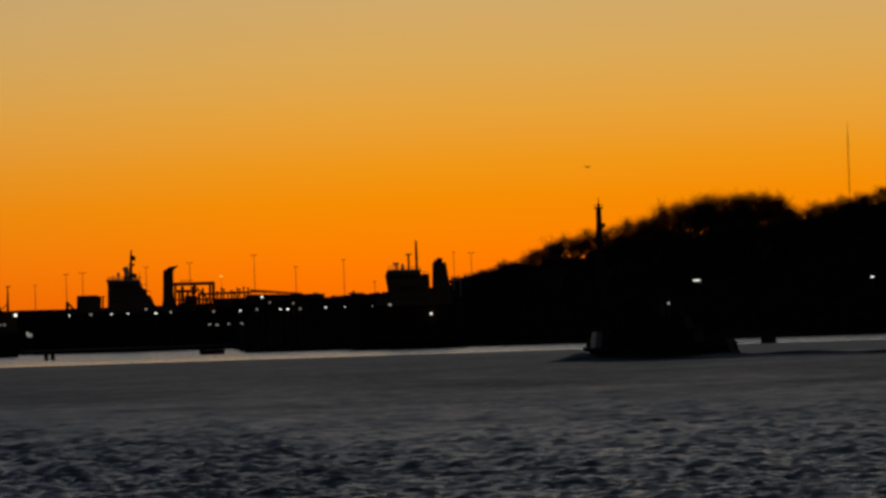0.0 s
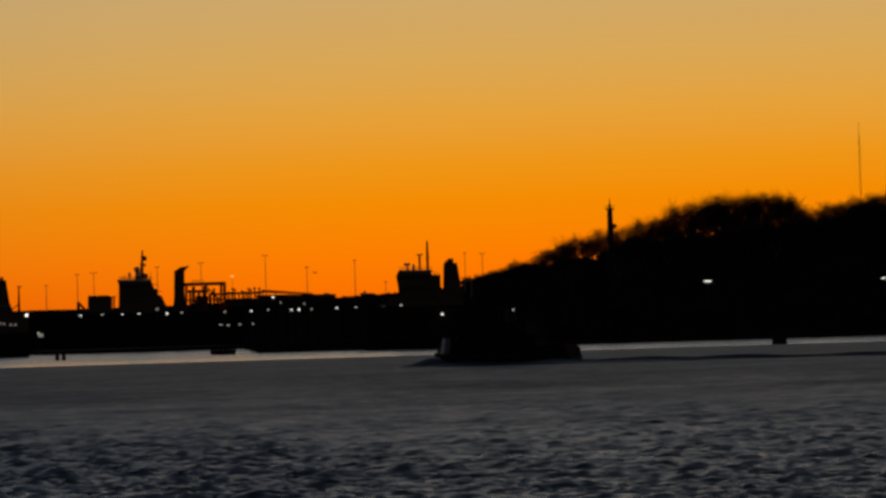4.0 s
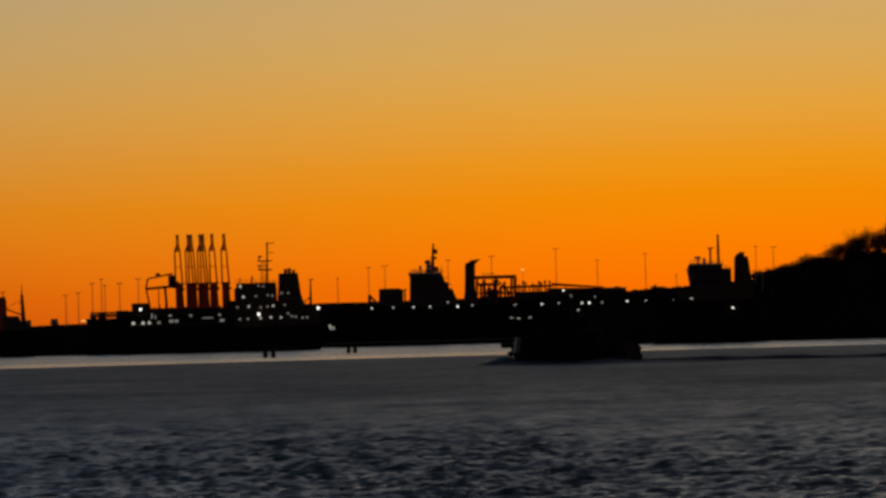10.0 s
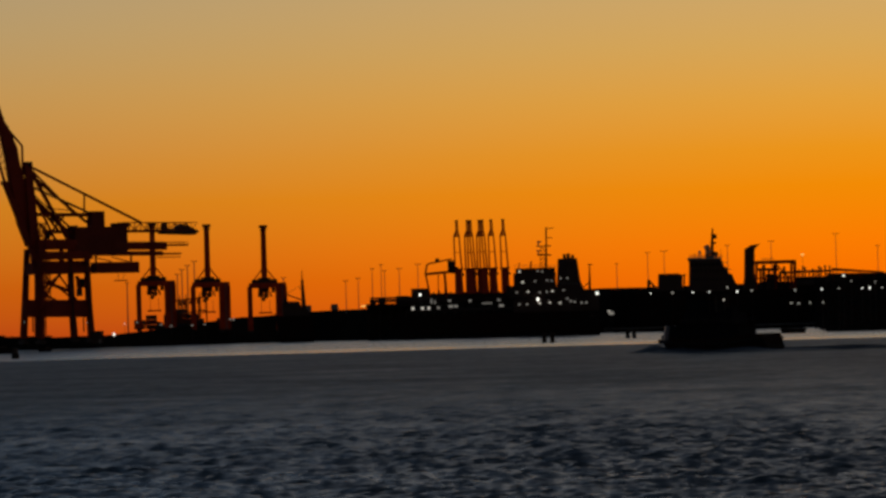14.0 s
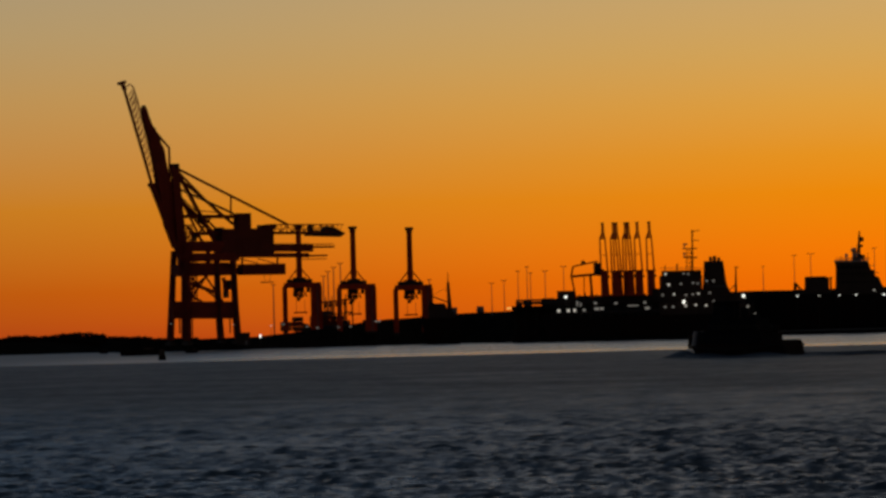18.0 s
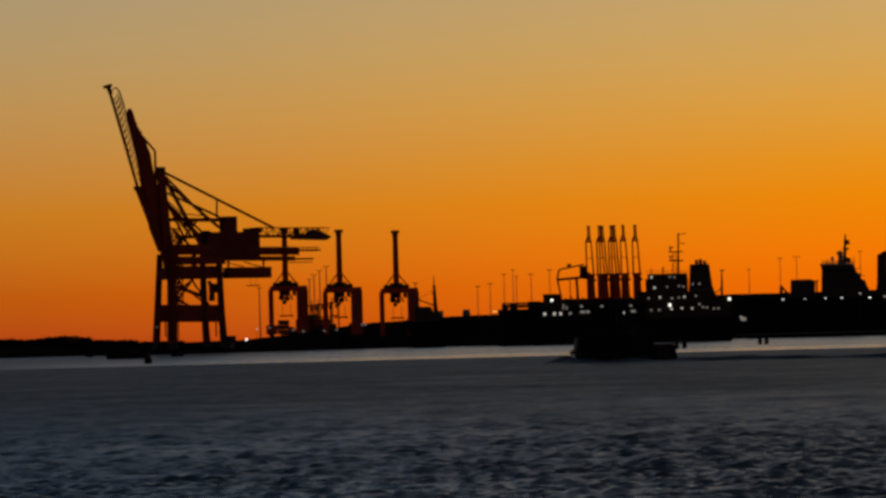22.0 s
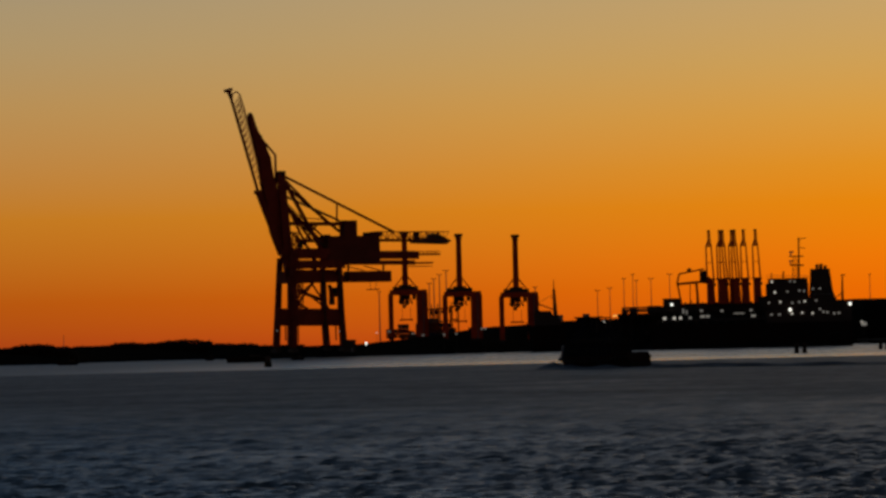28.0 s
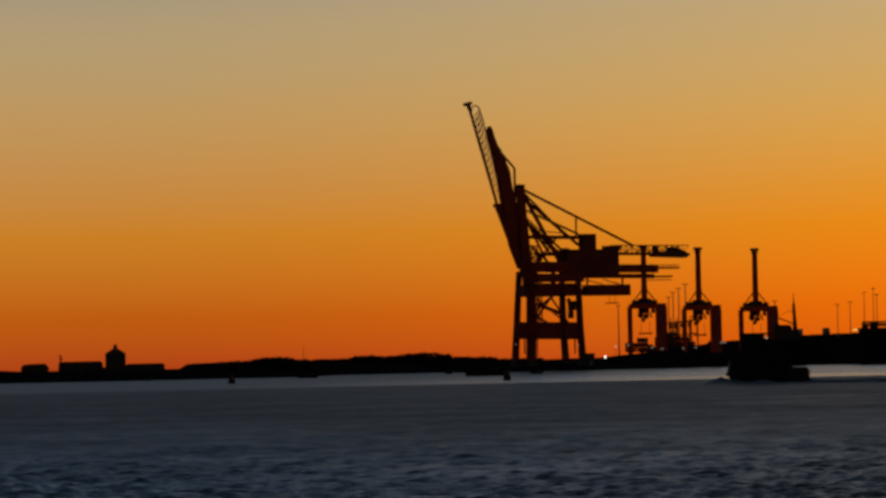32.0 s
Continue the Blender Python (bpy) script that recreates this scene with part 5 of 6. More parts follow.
part("finial", Shape().tube(fp.p((-1198, 27)), fp.p((-1198, 28)), 0.3, 0.1, 6), GALV, fl)


# ---- things afloat and standing in the water ----
def afloat(uv):
    return Spot(uv[0], EYE * F / -uv[1], 0)


def beacon(uv, w, h, label, lamp=None):
    sp = afloat(uv)
    ob = thing("channel_beacon", sp.m, label, "beacon", "channel beacons")
    part("base", Shape().tube((0, 0, -1.5), (0, 0, h * 0.45), w * 0.6, w * 0.5, 12), TIMBER, ob)
    part("body", Shape().tube((0, 0, h * 0.45), (0, 0, h * 0.9), w * 0.42, w * 0.36, 12), STEEL, ob)
    part("top_mark", Shape().tube((0, 0, h * 0.9), (0, 0, h), w * 0.2, w * 0.1, 8), STEEL, ob)
    return ob


beacon((-1326, -32), 2.5, 3.4, "stout dark round channel beacon standing in the water")
beacon((-839, -37), 2.3, 3.5, "short dark round channel beacon standing in the water")
beacon((-1471, -24), 1.6, 1.8, "small dark spar buoy floating off the island")
bs = afloat((1517, -41))
bb = thing("shore_beacon", bs.m, "dark weathered beacon block standing in the water", "beacon")
part("block", Shape().box((0, 0, 1.0), (4.2, 3.2, 5.0)), TIMBER, bb)


def dolphin(uv, gap):
    sp = afloat(uv)
    ob = thing("mooring_dolphin", sp.m, "pair of dark timber mooring piles standing in the water", "mooring pile", "mooring piles off the quay")
    for x in (-gap / 2, gap / 2):
        pl = part("timber_post", Shape().tube((x - 0.4, 0, -2), (x, 0, 2.9), 0.75, 0.65, 9).tube((x + 0.5, 0.8, -2), (x + 0.1, 0.2, 2.7), 0.5, 0.45, 8), TIMBER, ob)
        part("cap", Shape().tube((x, 0, 2.8), (x, 0, 3.15), 0.85, 0.8, 9), STEEL, pl)
    return ob


dolphin((102, -35), 2.6)
dolphin((248, -31), 2.4)
rf_s = afloat((534, -30))
raft = thing("mooring_pontoon", rf_s.m, "dark flat mooring pontoon with fender posts", "pontoon")
part("deck", Shape().box((0, 0, 1.3), (9.8, 4, 1.2)), TIMBER, raft)
part("float", Shape().box((0, 0, 0.2), (9.2, 3.6, 1.2)), RUBBER, raft)
for i in range(6):
    part("fender_post", Shape().tube((-4.4 + i * 1.76, -2.05, -0.2), (-4.4 + i * 1.76, -2.05, 2.1), 0.2, n=7), TIMBER, raft)
for q, w, h, lab in (((-877, -28), 17, 2.6, "low dark work barge moored off the quay"), ((-942, -23), 4.4, 1.8, "small dark moored dinghy off the shore"), ((-1192, -25), 10, 1.9, "low dark moored barge off the island"), ((-787, -26), 6, 1.4, "small dark landing float by the quay"), ((-943, -22), 4.5, 1.2, "small dark float off the shore")):
    s = afloat(q)
    ob = thing("barge" if w > 5 else "dinghy", s.m, lab, "barge" if w > 5 else "boat")
    part("hull", Shape().prism([(-w / 2 + 0.6, -0.8), (w / 2 - 0.6, -0.8), (w / 2, h * 0.8), (-w / 2, h * 0.8)], -2, 2), HULL, ob)
    part("gunwale", Shape().box((0, 0, h * 0.85), (w + 0.3, 4.3, 0.25)), TIMBER, ob)
    part("deck_box", Shape().box((w * 0.2, 0, h * 0.97 + 0.3), (w * 0.25, 1.6, 0.7)), STEEL, ob)

# ---- bare trees ----
def bare_tree(seed, height, dense=True):
    """Trunk with limbs as one part, and a crown of many fine twigs as another."""
    r = random.Random(seed)
    wood, twigs = Shape(), Shape()

    def grow(p, d, length, rad, depth):
        q = p + d * length
        rad = max(rad, 0.011)
        (wood if depth < 3 else twigs).tube(p, q, rad, rad * 0.62, 6 if depth < 2 else 4 if depth < 3 else 3, depth < 3)
        if depth == 5:
            return
        kids = ((4, 4, 4, 4, 3) if dense else (4, 4, 4, 3, 3))[depth]
        for i in range(kids):
            a = 2 * math.pi * (i + r.random()) / kids
            spread = r.uniform(0.35, 0.8) if depth else r.uniform(0.3, 0.75)
            side_ = d.orthogonal().normalized()
            nd = (d + (side_ * math.cos(a) + d.cross(side_) * math.sin(a)) * spread + Vector((0, 0, 0.12))).normalized()
            grow(p + d * length * r.uniform(0.45, 1.0), nd, length * r.uniform(0.6, 0.84), rad * 0.52, depth + 1)

    grow(Vector((0, 0, -0.4)), Vector((r.uniform(-0.08, 0.08), r.uniform(-0.08, 0.08), 1)).normalized(), height * 0.26, height * 0.02, 0)
    return wood, twigs


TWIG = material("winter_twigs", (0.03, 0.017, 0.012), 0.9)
protos, TALL = [], []
tree_rng = random.Random(21)
for sd in range(7):
    wood, twigs = bare_tree(sd, 12.0, sd < 4)
    ob = thing("bare_tree", pose(0, 0, -60), "leafless tree with a dense twiggy crown on the hillside", "tree", "bare trees on the hill")
    part("trunk", wood, BARK, ob)
    part("crown", twigs, TWIG, ob)
    protos.append(ob)
    TALL.append(max(p[2] for p in twigs.v))
# bearing and elevation of the wood's outline against the sky
OUTLINE = np.array([(962, 87), (1012, 101), (1046, 113), (1075, 119), (1107, 135), (1129, 146), (1164, 161), (1215, 174), (1265, 178), (1315, 194), (1366, 211), (1406, 222), (1466, 228), (1516, 226), (1550, 213), (1570, 196), (1589, 198), (1614, 207), (1664, 213), (1732, 224), (2300, 270)], float)
# where the wood becomes solid beneath its fringe
SOLID = np.array([(1022, 96), (1072, 100), (1113, 106), (1164, 115), (1214, 125), (1264, 141), (1315, 150), (1365, 156), (1415, 159), (1465, 163), (1515, 166), (1564, 174), (1614, 180), (1664, 188), (1724, 200), (2300, 240)], float)
used = set()
for i in range(234):
    u = 965 + (i // 3 + tree_rng.random()) * (2080 - 965) / 70 if i < 210 else 966 + (i - 210 + tree_rng.random()) * 8
    back = i % 3 < 2
    d = np.interp(u, ROWS[:, 0], ROWS[:, 2]) + (tree_rng.uniform(-8, 40) if back else -tree_rng.uniform(5, 90))
    zb = float(ground_z(u, d)) - 0.4
    want = np.interp(u, OUTLINE[:, 0], OUTLINE[:, 1]) + (tree_rng.choice((7, 4, -4, -14)) + tree_rng.gauss(2, 2.5) if back else tree_rng.uniform(-70, -34))
    tall = EYE + want * d / F - zb
    if tall < 1.4:
        continue
    j = tree_rng.randrange(7)
    sc = min(tall, 30) / TALL[j]
    m = Spot(u, d, zb).m @ Matrix.Rotation(tree_rng.uniform(0, 6.28), 4, "Z") @ Matrix.Diagonal((sc * tree_rng.uniform(1.0, 1.3), sc, sc, 1))
    if j not in used:
        used.add(j)
        protos[j].matrix_world = m
    else:
        c = copy_thing(protos[j], m)
        c.matrix_world = m

# two airy crowns that stand above the rest
for q in ((1344, 229), (1524, 240)):
    d = np.interp(q[0], ROWS[:, 0], ROWS[:, 2])
    zb = float(ground_z(q[0], d)) - 0.4
    sc = (EYE + q[1] * d / F - zb) / TALL[5]
    m = Spot(q[0], d, zb).m @ Matrix.Diagonal((sc * 0.9, sc * 0.9, sc, 1))
    c = copy_thing(protos[5], m)
    c.matrix_world = m


def thicket(name, spans, d, label, seed, twig=0.5, density=26):
    """Low leafless wood: a mass of short twigs heaped along the shore."""
    r = random.Random(seed)
    sh = Shape()
    for u0, u1, v in spans:
        n = int((u1 - u0) * density / 10)
        for _ in range(n):
            k = r.random()
            u = u0 + (u1 - u0) * k
            dome = math.sin(math.pi * (0.12 + 0.76 * k)) ** 0.4
            dist = d + r.uniform(-10, 25)
            zb = max(float(ground_z(u, dist)), 0.5)
            top = EYE + v * dist / F
            hgt = max((top - zb) * dome * r.uniform(0.25, 1.0), 0.6)
            a = u / F
            c = Vector((dist * math.sin(a), dist * math.cos(a), zb + hgt))
            for _ in range(3):
                dr = Vector((r.uniform(-1, 1), r.uniform(-1, 1), r.uniform(-0.9, 0.5))).normalized()
                sh.tube(c, c - dr * r.uniform(0.8, 2.0) + Vector((0, 0, -0.5)), twig, twig * 0.2, 3)
            sh.tube(c, (c.x, c.y, zb - 0.3), 0.12, 0.2, 3)
    ob = new(name, sh.mesh(name, TWIG))
    return tagged(ob, label, "woodland", kind="stuff")


thicket("island_wood", [(-1405, -1316, -1), (-1346, -1266, 6), (-1286, -1216, 12), (-1236, -1176, 5)], 2150, "low dark leafless wood on the fortress island", 3, 0.5, 48)
thicket("shore_wood", [(-1181, -1096, 7), (-1116, -1056, 12), (-1076, -1006, 10), (-1031, -936, 15), (-946, -894, 6), (-896, -856, 5), (-866, -776, -4)], 2380, "low dark leafless wood along the far shore", 5, 0.5, 48)
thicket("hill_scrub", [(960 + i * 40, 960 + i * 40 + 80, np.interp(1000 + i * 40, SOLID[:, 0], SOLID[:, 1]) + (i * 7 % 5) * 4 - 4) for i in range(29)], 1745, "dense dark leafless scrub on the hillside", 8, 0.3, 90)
# fine outer twigs of the wood, thinning out towards its outline
r = random.Random(77)
sh = Shape()
placed = 0
while placed < 31000:
    u = r.uniform(985, 2080)
    crown = 5.0 * math.sin(u / 9.0 + 1.7 * math.sin(u / 31.0)) + 3.0 * math.sin(u / 4.3)
    deep = min(56.0, 14 + (u - 985) * 0.25)
    k = r.random()
    if r.random() > min(1.0, k / 0.22) * (1.0 - 0.75 * max(0.0, (k - 0.45) / 0.55)):
        continue
    v = np.interp(u, OUTLINE[:, 0], OUTLINE[:, 1]) + min(crown, 4.0) * 0.7 + 3 - k * deep
    d = np.interp(u, ROWS[:, 0], ROWS[:, 2]) + r.uniform(-14, 26)
    a = u / F
    c = Vector((d * math.sin(a), d * math.cos(a), EYE + v * d / F))
    if c.z < ground_z(u, d) + 0.8:
        continue
    dr = Vector((r.gauss(0, 0.55), r.gauss(0, 0.4), r.uniform(0.25, 1.0))).normalized()
    sh.tube(c - dr * r.uniform(0.8, 2.2), c, 0.045, 0.012, 3, False)
    placed += 1
tagged(new("outer_twigs", sh.mesh("outer_twigs", TWIG)), "feathery leafless outer twigs of the hilltop wood", "twigs", kind="stuff")
# bushes over the whole slope down to the shore
r = random.Random(31)
sh = Shape()
for n_ in range(7000):
    u = r.uniform(700, 2100) if n_ % 4 else r.uniform(574, 960)
    near_, far_ = np.interp(u, ROWS[:, 0], ROWS[:, 1]), np.interp(u, ROWS[:, 0], ROWS[:, 2])
    d = r.uniform(near_ + 6, far_ + 10)
    a, z = u / F, float(ground_z(u, d))
    c = Vector((d * math.sin(a), d * math.cos(a), z + (r.uniform(1.0, 3.2) if u > 960 else r.uniform(0.3, 1.0))))
    for _ in range(4):
        dr = Vector((r.uniform(-1, 1), r.uniform(-0.6, 0.6), r.uniform(-0.5, 0.7))).normalized()
        sh.tube(c - Vector((0, 0, 1.2)), c + dr * (r.uniform(0.6, 1.8) if u > 960 else 0.6), 0.7, 0.06, 3)
    sh.tube(c, (c.x, c.y, z - 0.3), 0.5, 0.6, 3)
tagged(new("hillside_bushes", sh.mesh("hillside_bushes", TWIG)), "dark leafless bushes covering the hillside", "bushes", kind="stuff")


# ---- ferry ----
ferry = thing("ferry", pose(0, 0, 0), "small dark harbour ferry with lit masthead lamp under way", "boat")
FL, FB = 28.3, 6.6
sh = Shape()
secs = []
n = 18
for i in range(n + 1):
    k = i / n
    x = -FL / 2 + FL * k
    w = FB / 2 * (1 - (1 - min(k / 0.25, 1)) ** 2.0 * 0.9) * (1 - 0.12 * max(0, (k - 0.85) / 0.15))
    zt = 2.75 + 0.7 * max(0, min(1, (k - 0.7) / 0.15)) + 0.6 * max(0, 1 - k / 0.35) ** 1.6 - 0.15 * math.sin(math.pi * k)
    rk_ = (1 - k) ** 8 * 1.4
    tuck = max(0.0, (k - 0.9) / 0.1) * 1.1
    secs.append([(x + rk_ * 1.6, -w * 0.5, -1.2), (x + rk_, -w * 0.9, 0.2), (x - tuck * 0.4, -w, zt - 0.9), (x - tuck, -w * (1 - 0.04 * tuck), zt), (x - tuck, w * (1 - 0.04 * tuck), zt), (x - tuck * 0.4, w, zt - 0.9), (x + rk_, w * 0.9, 0.2), (x + rk_ * 1.6, w * 0.5, -1.2)])
for s in secs:
    sh.v += s
for i in range(n):
    for j in range(8):
        a, c = i * 8 + j, i * 8 + (j + 1) % 8
        sh.f.append((a, c, c + 8, a + 8))
sh.f += [tuple(range(8)), tuple(n * 8 + j for j in range(7, -1, -1))]
part("hull", sh, HULL, ferry, "dark hull with a raised bow")
rub = Shape()
for i in range(n):
    for sgn in (1, 4):
        a, c = Vector(secs[i][2 if sgn == 1 else 5]), Vector(secs[i + 1][2 if sgn == 1 else 5])
        o = Vector((0, -0.1 if sgn == 1 else 0.1, -0.1))
        rub.beam(a + o, c + o, 0.35, 0.4)
rub.box((FL / 2 - 0.1, 0, 0.9), (0.5, FB * 0.8, 0.5)).tube((-FL / 2 - 0.1, -0.8, 2.2), (-FL / 2 - 0.1, 0.8, 2.2), 0.45)
part("rubbing_strake", rub, RUBBER, ferry)
sal = part("saloon", Shape().prism([(-9.5, 2.3), (7.6, 2.3), (7.2, 5.1), (-9.2, 5.1)], -2.7, 2.7), NAVY, ferry, "dark painted passenger saloon")
part("saloon_roof", Shape().box((-0.3, 0, 5.2), (16.0, 5.9, 0.2)), NAVY, ferry)
for y in (-2.73, 2.73):
    for i in range(8):
        part("saloon_window", Shape().box((-7.2 + i * 1.85, y, 3.9), (1.35, 0.08, 1.0)), GLASS, sal)
# grey steps paint the light fading from the white front to navy sides
for name, paint, lab, k0, k1 in (("bow_screen", WHITE, "rounded white bow screen", -0.3, 0.3), ("bow_quarter", GREY, "grey bow quarter, a painted fade from lit front to shaded side", -0.42, -0.3), ("bow_quarter", GREY, "grey bow quarter, a painted fade from lit front to shaded side", 0.3, 0.42), ("bow_return", NAVY, "", -0.5, -0.42), ("bow_return", NAVY, "", 0.42, 0.5)):
    bf = Shape()
    for i in range(8):
        a0_, a1_ = math.pi * (k0 + (k1 - k0) * i / 8), math.pi * (k0 + (k1 - k0) * (i + 1) / 8)
        ring = [(-9.5 - (r_ + 1.2) * math.cos(a), r_ * math.sin(a), z) for r_, z in ((2.8, 2.4), (2.25, 5.3), (2.65, 2.4), (2.1, 5.3)) for a in (a0_, a1_)]
        bf.add(ring, [(0, 1, 3, 2), (4, 6, 7, 5), (2, 3, 7, 6), (0, 4, 5, 1), (0, 2, 6, 4), (1, 5, 7, 3)])
    part(name, bf, paint, ferry, lab)
up = part("upper_saloon", Shape().prism([(-7.6, 5.3), (5.6, 5.3), (5.3, 7.7), (-6.9, 7.7)], -2.2, 2.2), NAVY, ferry)
for y in (-2.23, 2.23):
    for i in range(6):
        part("upper_window", Shape().box((-4.6 + i * 1.7, y, 6.4), (1.2, 0.08, 0.8)), GLASS, up)
wh = part("wheelhouse", Shape().prism([(-6.6, 7.7), (-2.4, 7.7), (-2.5, 11.0), (-6.0, 11.0)], -1.9, 1.9), NAVY, ferry)
part("wheelhouse_roof", Shape().box((-4.2, 0, 11.15), (4.6, 4.4, 0.3)), NAVY, wh)
for y in (-1.92, 1.92):
    for i in range(2):
        part("wheelhouse_window", Shape().box((-5.2 + i * 1.6, y, 9.9), (1.2, 0.08, 1.0)), GLASS, wh)
for y in (-1.1, 0, 1.1):
    part("wheelhouse_pane", Shape().box((-6.24, y, 9.9), (0.2, 0.9, 1.0)), GLASS, wh)
part("deck_screen", Shape().box((-1.0, 0, 8.9), (3.0, 3.7, 2.4)), NAVY, ferry)
aw = part("awning", Shape().box((-0.6, 0, 11.0), (4.0, 4.2, 0.22)), NAVY, ferry, "flat awning over the open upper deck")
for x in (-0.4, 1.2):
    for y in (-1.9, 1.9):
        part("awning_post", Shape().tube((x, y, 7.7), (x, y, 10.9), 0.07, n=6), STEEL, aw)
part("funnel", Shape().prism([(2.4, 7.7), (4.4, 7.7), (4.2, 8.7), (2.8, 8.6)], -0.7, 0.7), NAVY, ferry)
mast = part("mast", Shape().tube((1.9, 0, 7.7), (1.9, 0, 11.0), 0.12, 0.07).beam((1.9, -0.8, 10.3), (1.9, 0.8, 10.3), 0.1), STEEL, ferry)
part("masthead_lamp", Shape().tube((1.9, -0.35, 9.95), (1.9, -0.35, 10.25), 0.17, 0.17, 10), SOFT, mast, "lit white masthead lamp")
for y in (-2.75, 2.75):
    for i in range(9):
        part("rail_stanchion", Shape().tube((7.2 - i * 1.8, y, 5.3), (7.2 - i * 1.8, y, 6.3), 0.04, n=5), STEEL, ferry)
    part("handrail", Shape().tube((7.2, y, 6.3), (-7.2, y, 6.3), 0.05, n=5).tube((7.2, y, 5.8), (-7.2, y, 5.8), 0.04, n=5), STEEL, ferry)
for i, x in enumerate((-6, -1, 4)):
    part("tyre_fender", Shape().tube((x, -FB / 2 - 0.2, 1.4), (x, -FB / 2 - 0.42, 1.4), 0.5, n=14), RUBBER, ferry)
part("bow_rail", Shape().tube((-FL / 2 + 0.3, 0, 4.2), (-FL / 2 + 2.4, -2.0, 4.0), 0.05, n=5).tube((-FL / 2 + 0.3, 0, 4.2), (-FL / 2 + 2.4, 2.0, 4.0), 0.05, n=5).tube((-FL / 2 + 0.3, 0, 3.2), (-FL / 2 + 0.3, 0, 4.2), 0.05, n=5), STEEL, ferry)

# ---- bow wave and wake, travelling with the ferry ----


wake = thing("ferry_wake", pose(0, 0, 0), "dark trailing wake and bow wave behind the ferry", "wake")


def ridge(pts, wide, high):
    """A low rounded water ridge along pts."""
    wk = Shape()
    o = 0
    for i, p in enumerate(pts):
        d = (Vector(pts[min(i + 1, len(pts) - 1)]) - Vector(pts[max(i - 1, 0)])).normalized()
        s = Vector((-d.y, d.x, 0))
        e = min(1.0, (i + 1.2) / 4)
        taper = min(1.0, (len(pts) - 1 - i) / (len(pts) * 0.5)) * (0.8 + 0.28 * math.sin(i * 0.62 + 3 * pts[0][1]))
        for a, hgt in ((-1, -0.3), (-0.45, 0.55), (0, 1), (0.45, 0.55), (1, -0.3)):
            q = Vector(p) + s * a * wide
            wk.v.append((q.x, q.y, hgt * high * e * taper if hgt > 0 else -0.3))
    for i in range(len(pts) - 1):
        for j in range(4):
            a = o + i * 5 + j
            wk.f.append((a, a + 1, a + 6, a + 5))
    return part("wave_ridge", wk, CHURNED, wake)


for sgn in (-1, 1):
    for dy, hgt in ((0, 0.55), (2.6, 0.35), (5.2, 0.22)):
        ridge([(-FL / 2 - 4.5 + i * 2.2, sgn * (0.6 + i * 0.62 + dy * min(1, i / 4)), 0) for i in range(34)], 1.7, hgt * 1.5)
for k in range(4):
    y0 = (k - 1.5) * 1.7
    ridge([(FL / 2 + 0.4 + i * 2.6, y0 * (1 + i * 0.05) + 0.9 * math.sin(i * 0.7 + k * 2), 0) for i in range(42)], 0.9 + 0.2 * (k % 3), 0.42 + 0.2 * (k % 2))
ridge([(-FL / 2 - 6.5 + i * 1.6, -0.4 - i * 0.5, 0) for i in range(11)], 3.6, 1.5)
ridge([(-FL / 2 - 6.0 + i * 1.6, 1.0 + i * 0.5, 0) for i in range(9)], 2.6, 0.9)

# ---- gull ----
gull = thing("gull", pose(0, 0, 0), "small dark gull gliding down over the river", "bird")
part("body", Shape().tube((-0.28, 0, 0), (0.1, 0, 0.02), 0.05, 0.1, 8).tube((0.1, 0, 0.02), (0.32, 0, 0.0), 0.1, 0.03, 8), STEEL, gull)
for sgn in (-1, 1):
    part("wing", Shape().add([(-0.14, 0, 0.05), (0.12, 0, 0.05), (0.05, sgn * 0.36, 0.17), (-0.12, sgn * 0.36, 0.16), (0.1, sgn * 0.72, 0.06), (0.02, sgn * 0.72, 0.05), (-0.02, 0, 0.09), (-0.04, sgn * 0.36, 0.21)], [(0, 1, 2, 3), (3, 2, 4, 5), (6, 7, 2, 1), (0, 3, 7, 6), (7, 4, 2), (3, 5, 4, 7), (0, 6, 1)]), STEEL, gull)
part("tail", Shape().box((0.38, 0, 0), (0.16, 0.14, 0.02)), STEEL, gull)

diver = copy_thing(gull, pose(0, 0, 0))
tagged(diver, "small dark gull swooping down with spread wings")


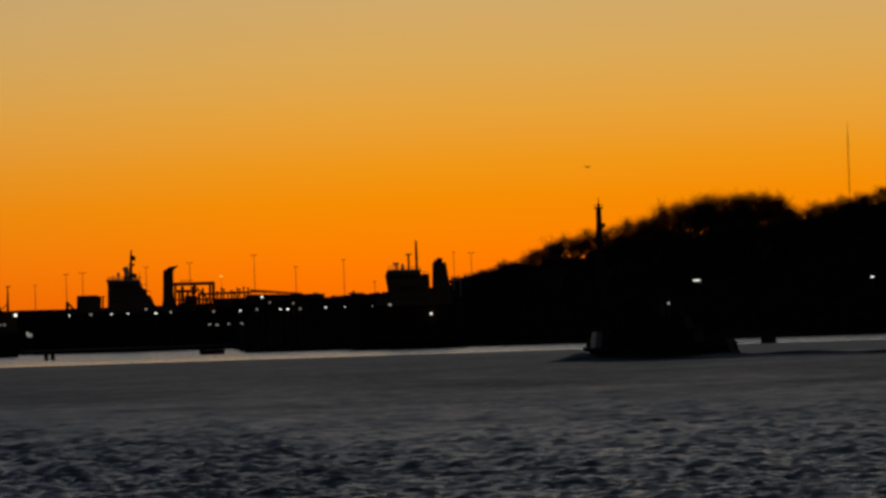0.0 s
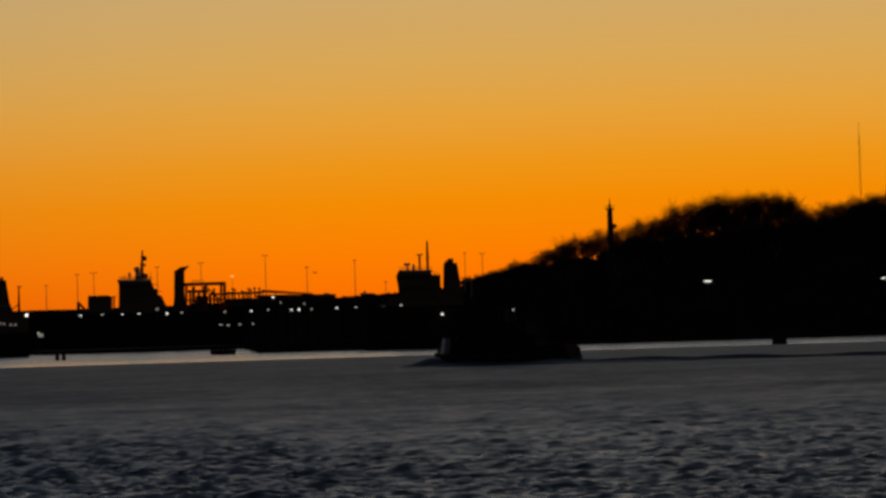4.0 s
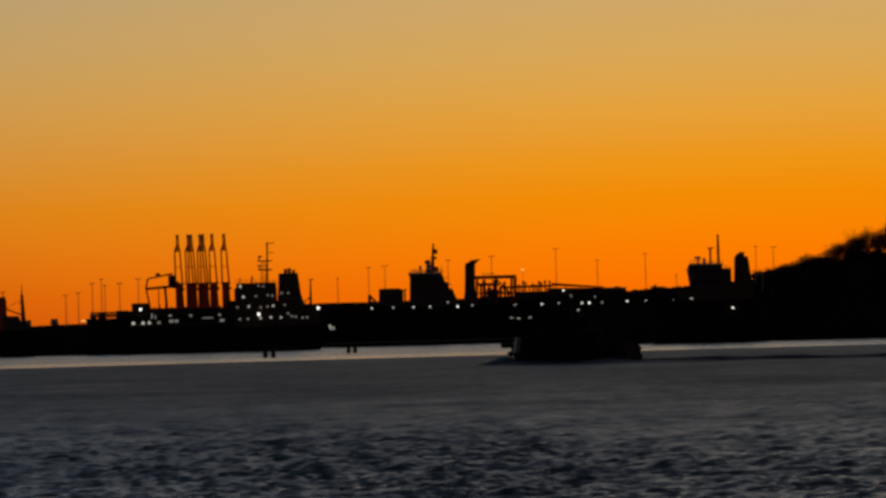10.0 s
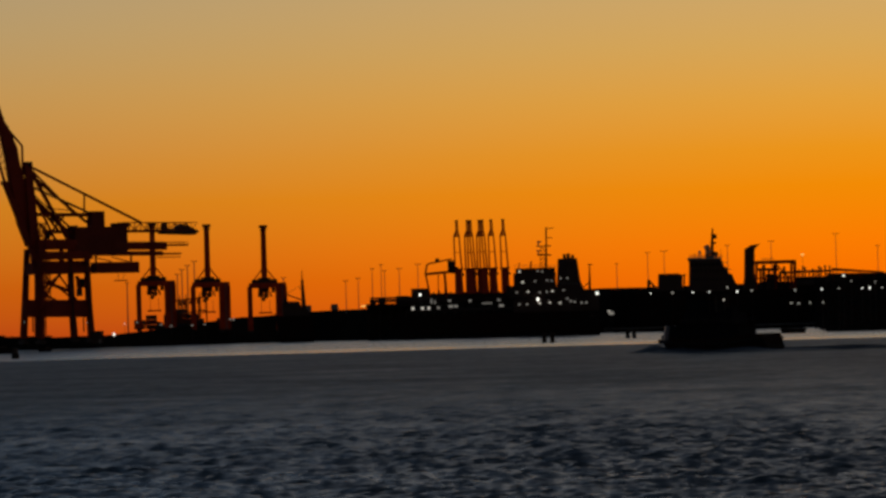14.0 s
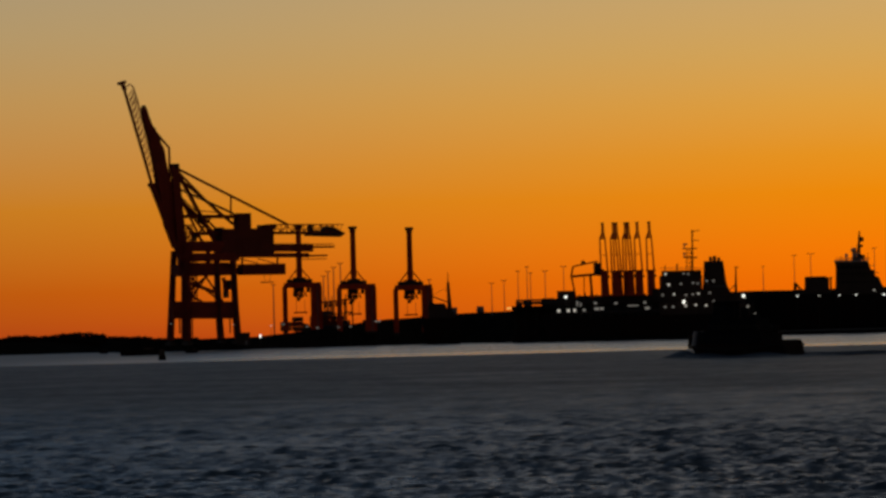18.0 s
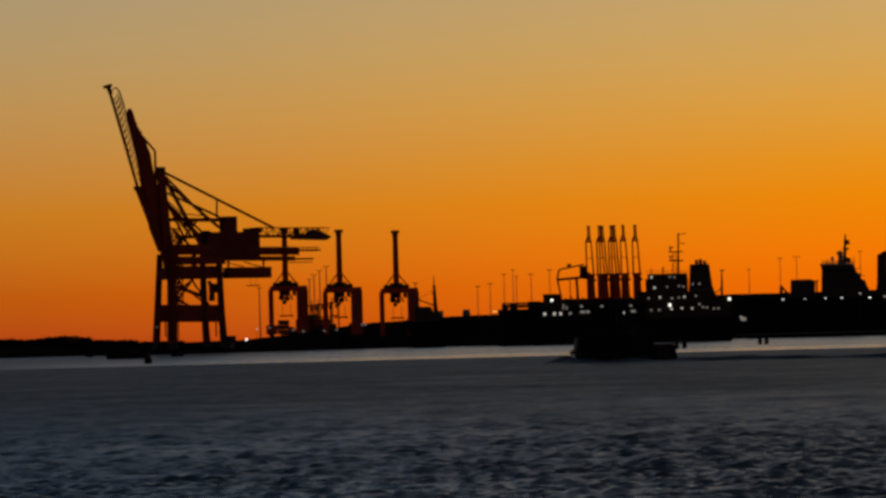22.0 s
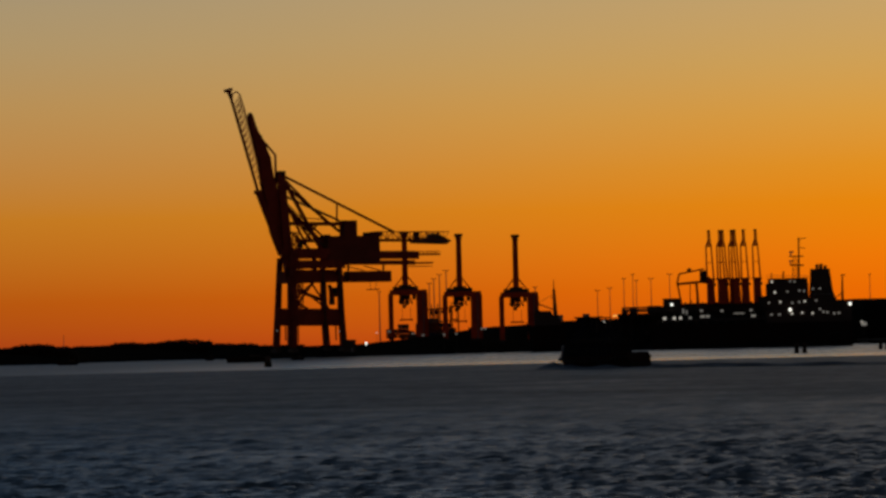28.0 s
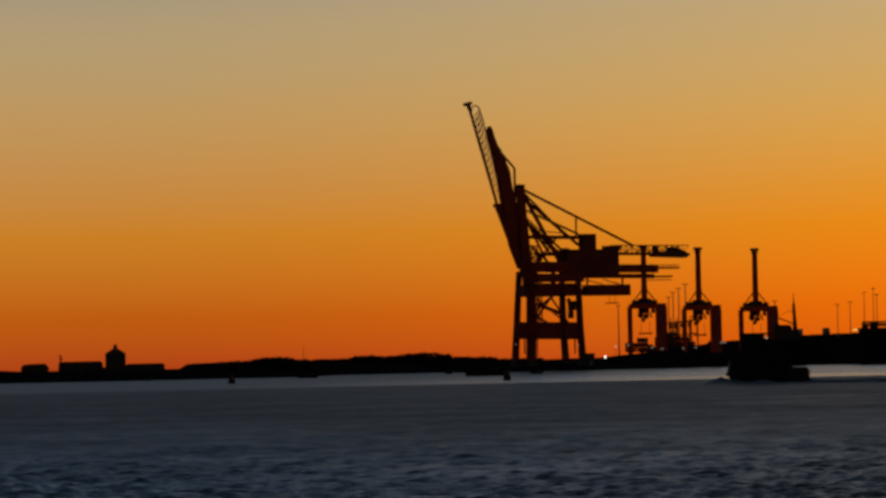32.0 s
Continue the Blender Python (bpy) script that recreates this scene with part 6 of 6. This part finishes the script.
def motions():
    walk(water, [(0, pose(0, 0, 0)), (32, pose(-9, -14, 0))])
    # seconds, bearing, distance, heading off the line of sight's left
    legs = [
        (0, 1330.7, 770.0, 17.6),
        (2, 1182.0, 775.6, 22.3),
        (4, 1038.8, 782.3, 26.1),
        (6, 901.1, 789.9, 29.4),
        (8, 768.9, 798.3, 32.4),
        (10, 642.2, 807.4, 35.1),
        (12, 521.1, 817.1, 37.8),
        (14, 405.5, 827.4, 40.3),
        (16, 295.5, 838.3, 42.7),
        (18, 191.1, 849.7, 45.1),
        (20, 92.3, 861.5, 47.5),
        (22, -0.8, 873.8, 49.8),
        (24, -88.2, 886.5, 52.2),
        (26, -170.0, 899.7, 54.5),
        (28, -246.1, 913.2, 56.9),
        (30, -316.5, 927.1, 59.2),
        (32, -381.2, 941.4, 61.6),
    ]
    rows = []
    for t, u, d, h in legs:
        a = (u - 4) / F
        rows.append((t, pose(d * math.sin(a), d * math.cos(a), 0.06 * math.sin(t * 1.3), 0, 0.5 * math.sin(t * 1.1), -math.degrees(a) - h * (1 - 0.0024 * t))))
    walk(ferry, rows)
    walk(wake, [(t, pose(m.translation.x, m.translation.y, 0, 0, 0, math.degrees(m.to_euler().z))) for t, m in rows])
    flight = []
    for t, uv, d in ((0, (1208, 280), 600), (0.5, (1141, 263), 605), (1, (1085, 242), 611), (4, (700, 110), 650), (7.5, (380, 15), 700), (10, (290, 12), 740), (14, (180, 10), 800), (32, (-250, 8), 1100)):
        a = uv[0] / F
        flight.append((t, pose(d * math.sin(a), d * math.cos(a), max(EYE + uv[1] * d / F, 0.05), 0, 0, 48 - math.degrees(a))))
    walk(gull, flight)
    flight = []
    for t, uv, d in ((0, (1500, 780), 450), (6, (1280, 620), 450), (7, (1140, 300), 450), (7.6, (1067, 174), 450), (8, (1041, 140), 450), (8.4, (1015, 106), 452), (12, (980, 40), 530), (32, (1150, 45), 980)):
        a = uv[0] / F
        flight.append((t, pose(d * math.sin(a), d * math.cos(a), EYE + uv[1] * d / F, 35, 20, 60 - math.degrees(a))))
    walk(diver, flight)


motions()
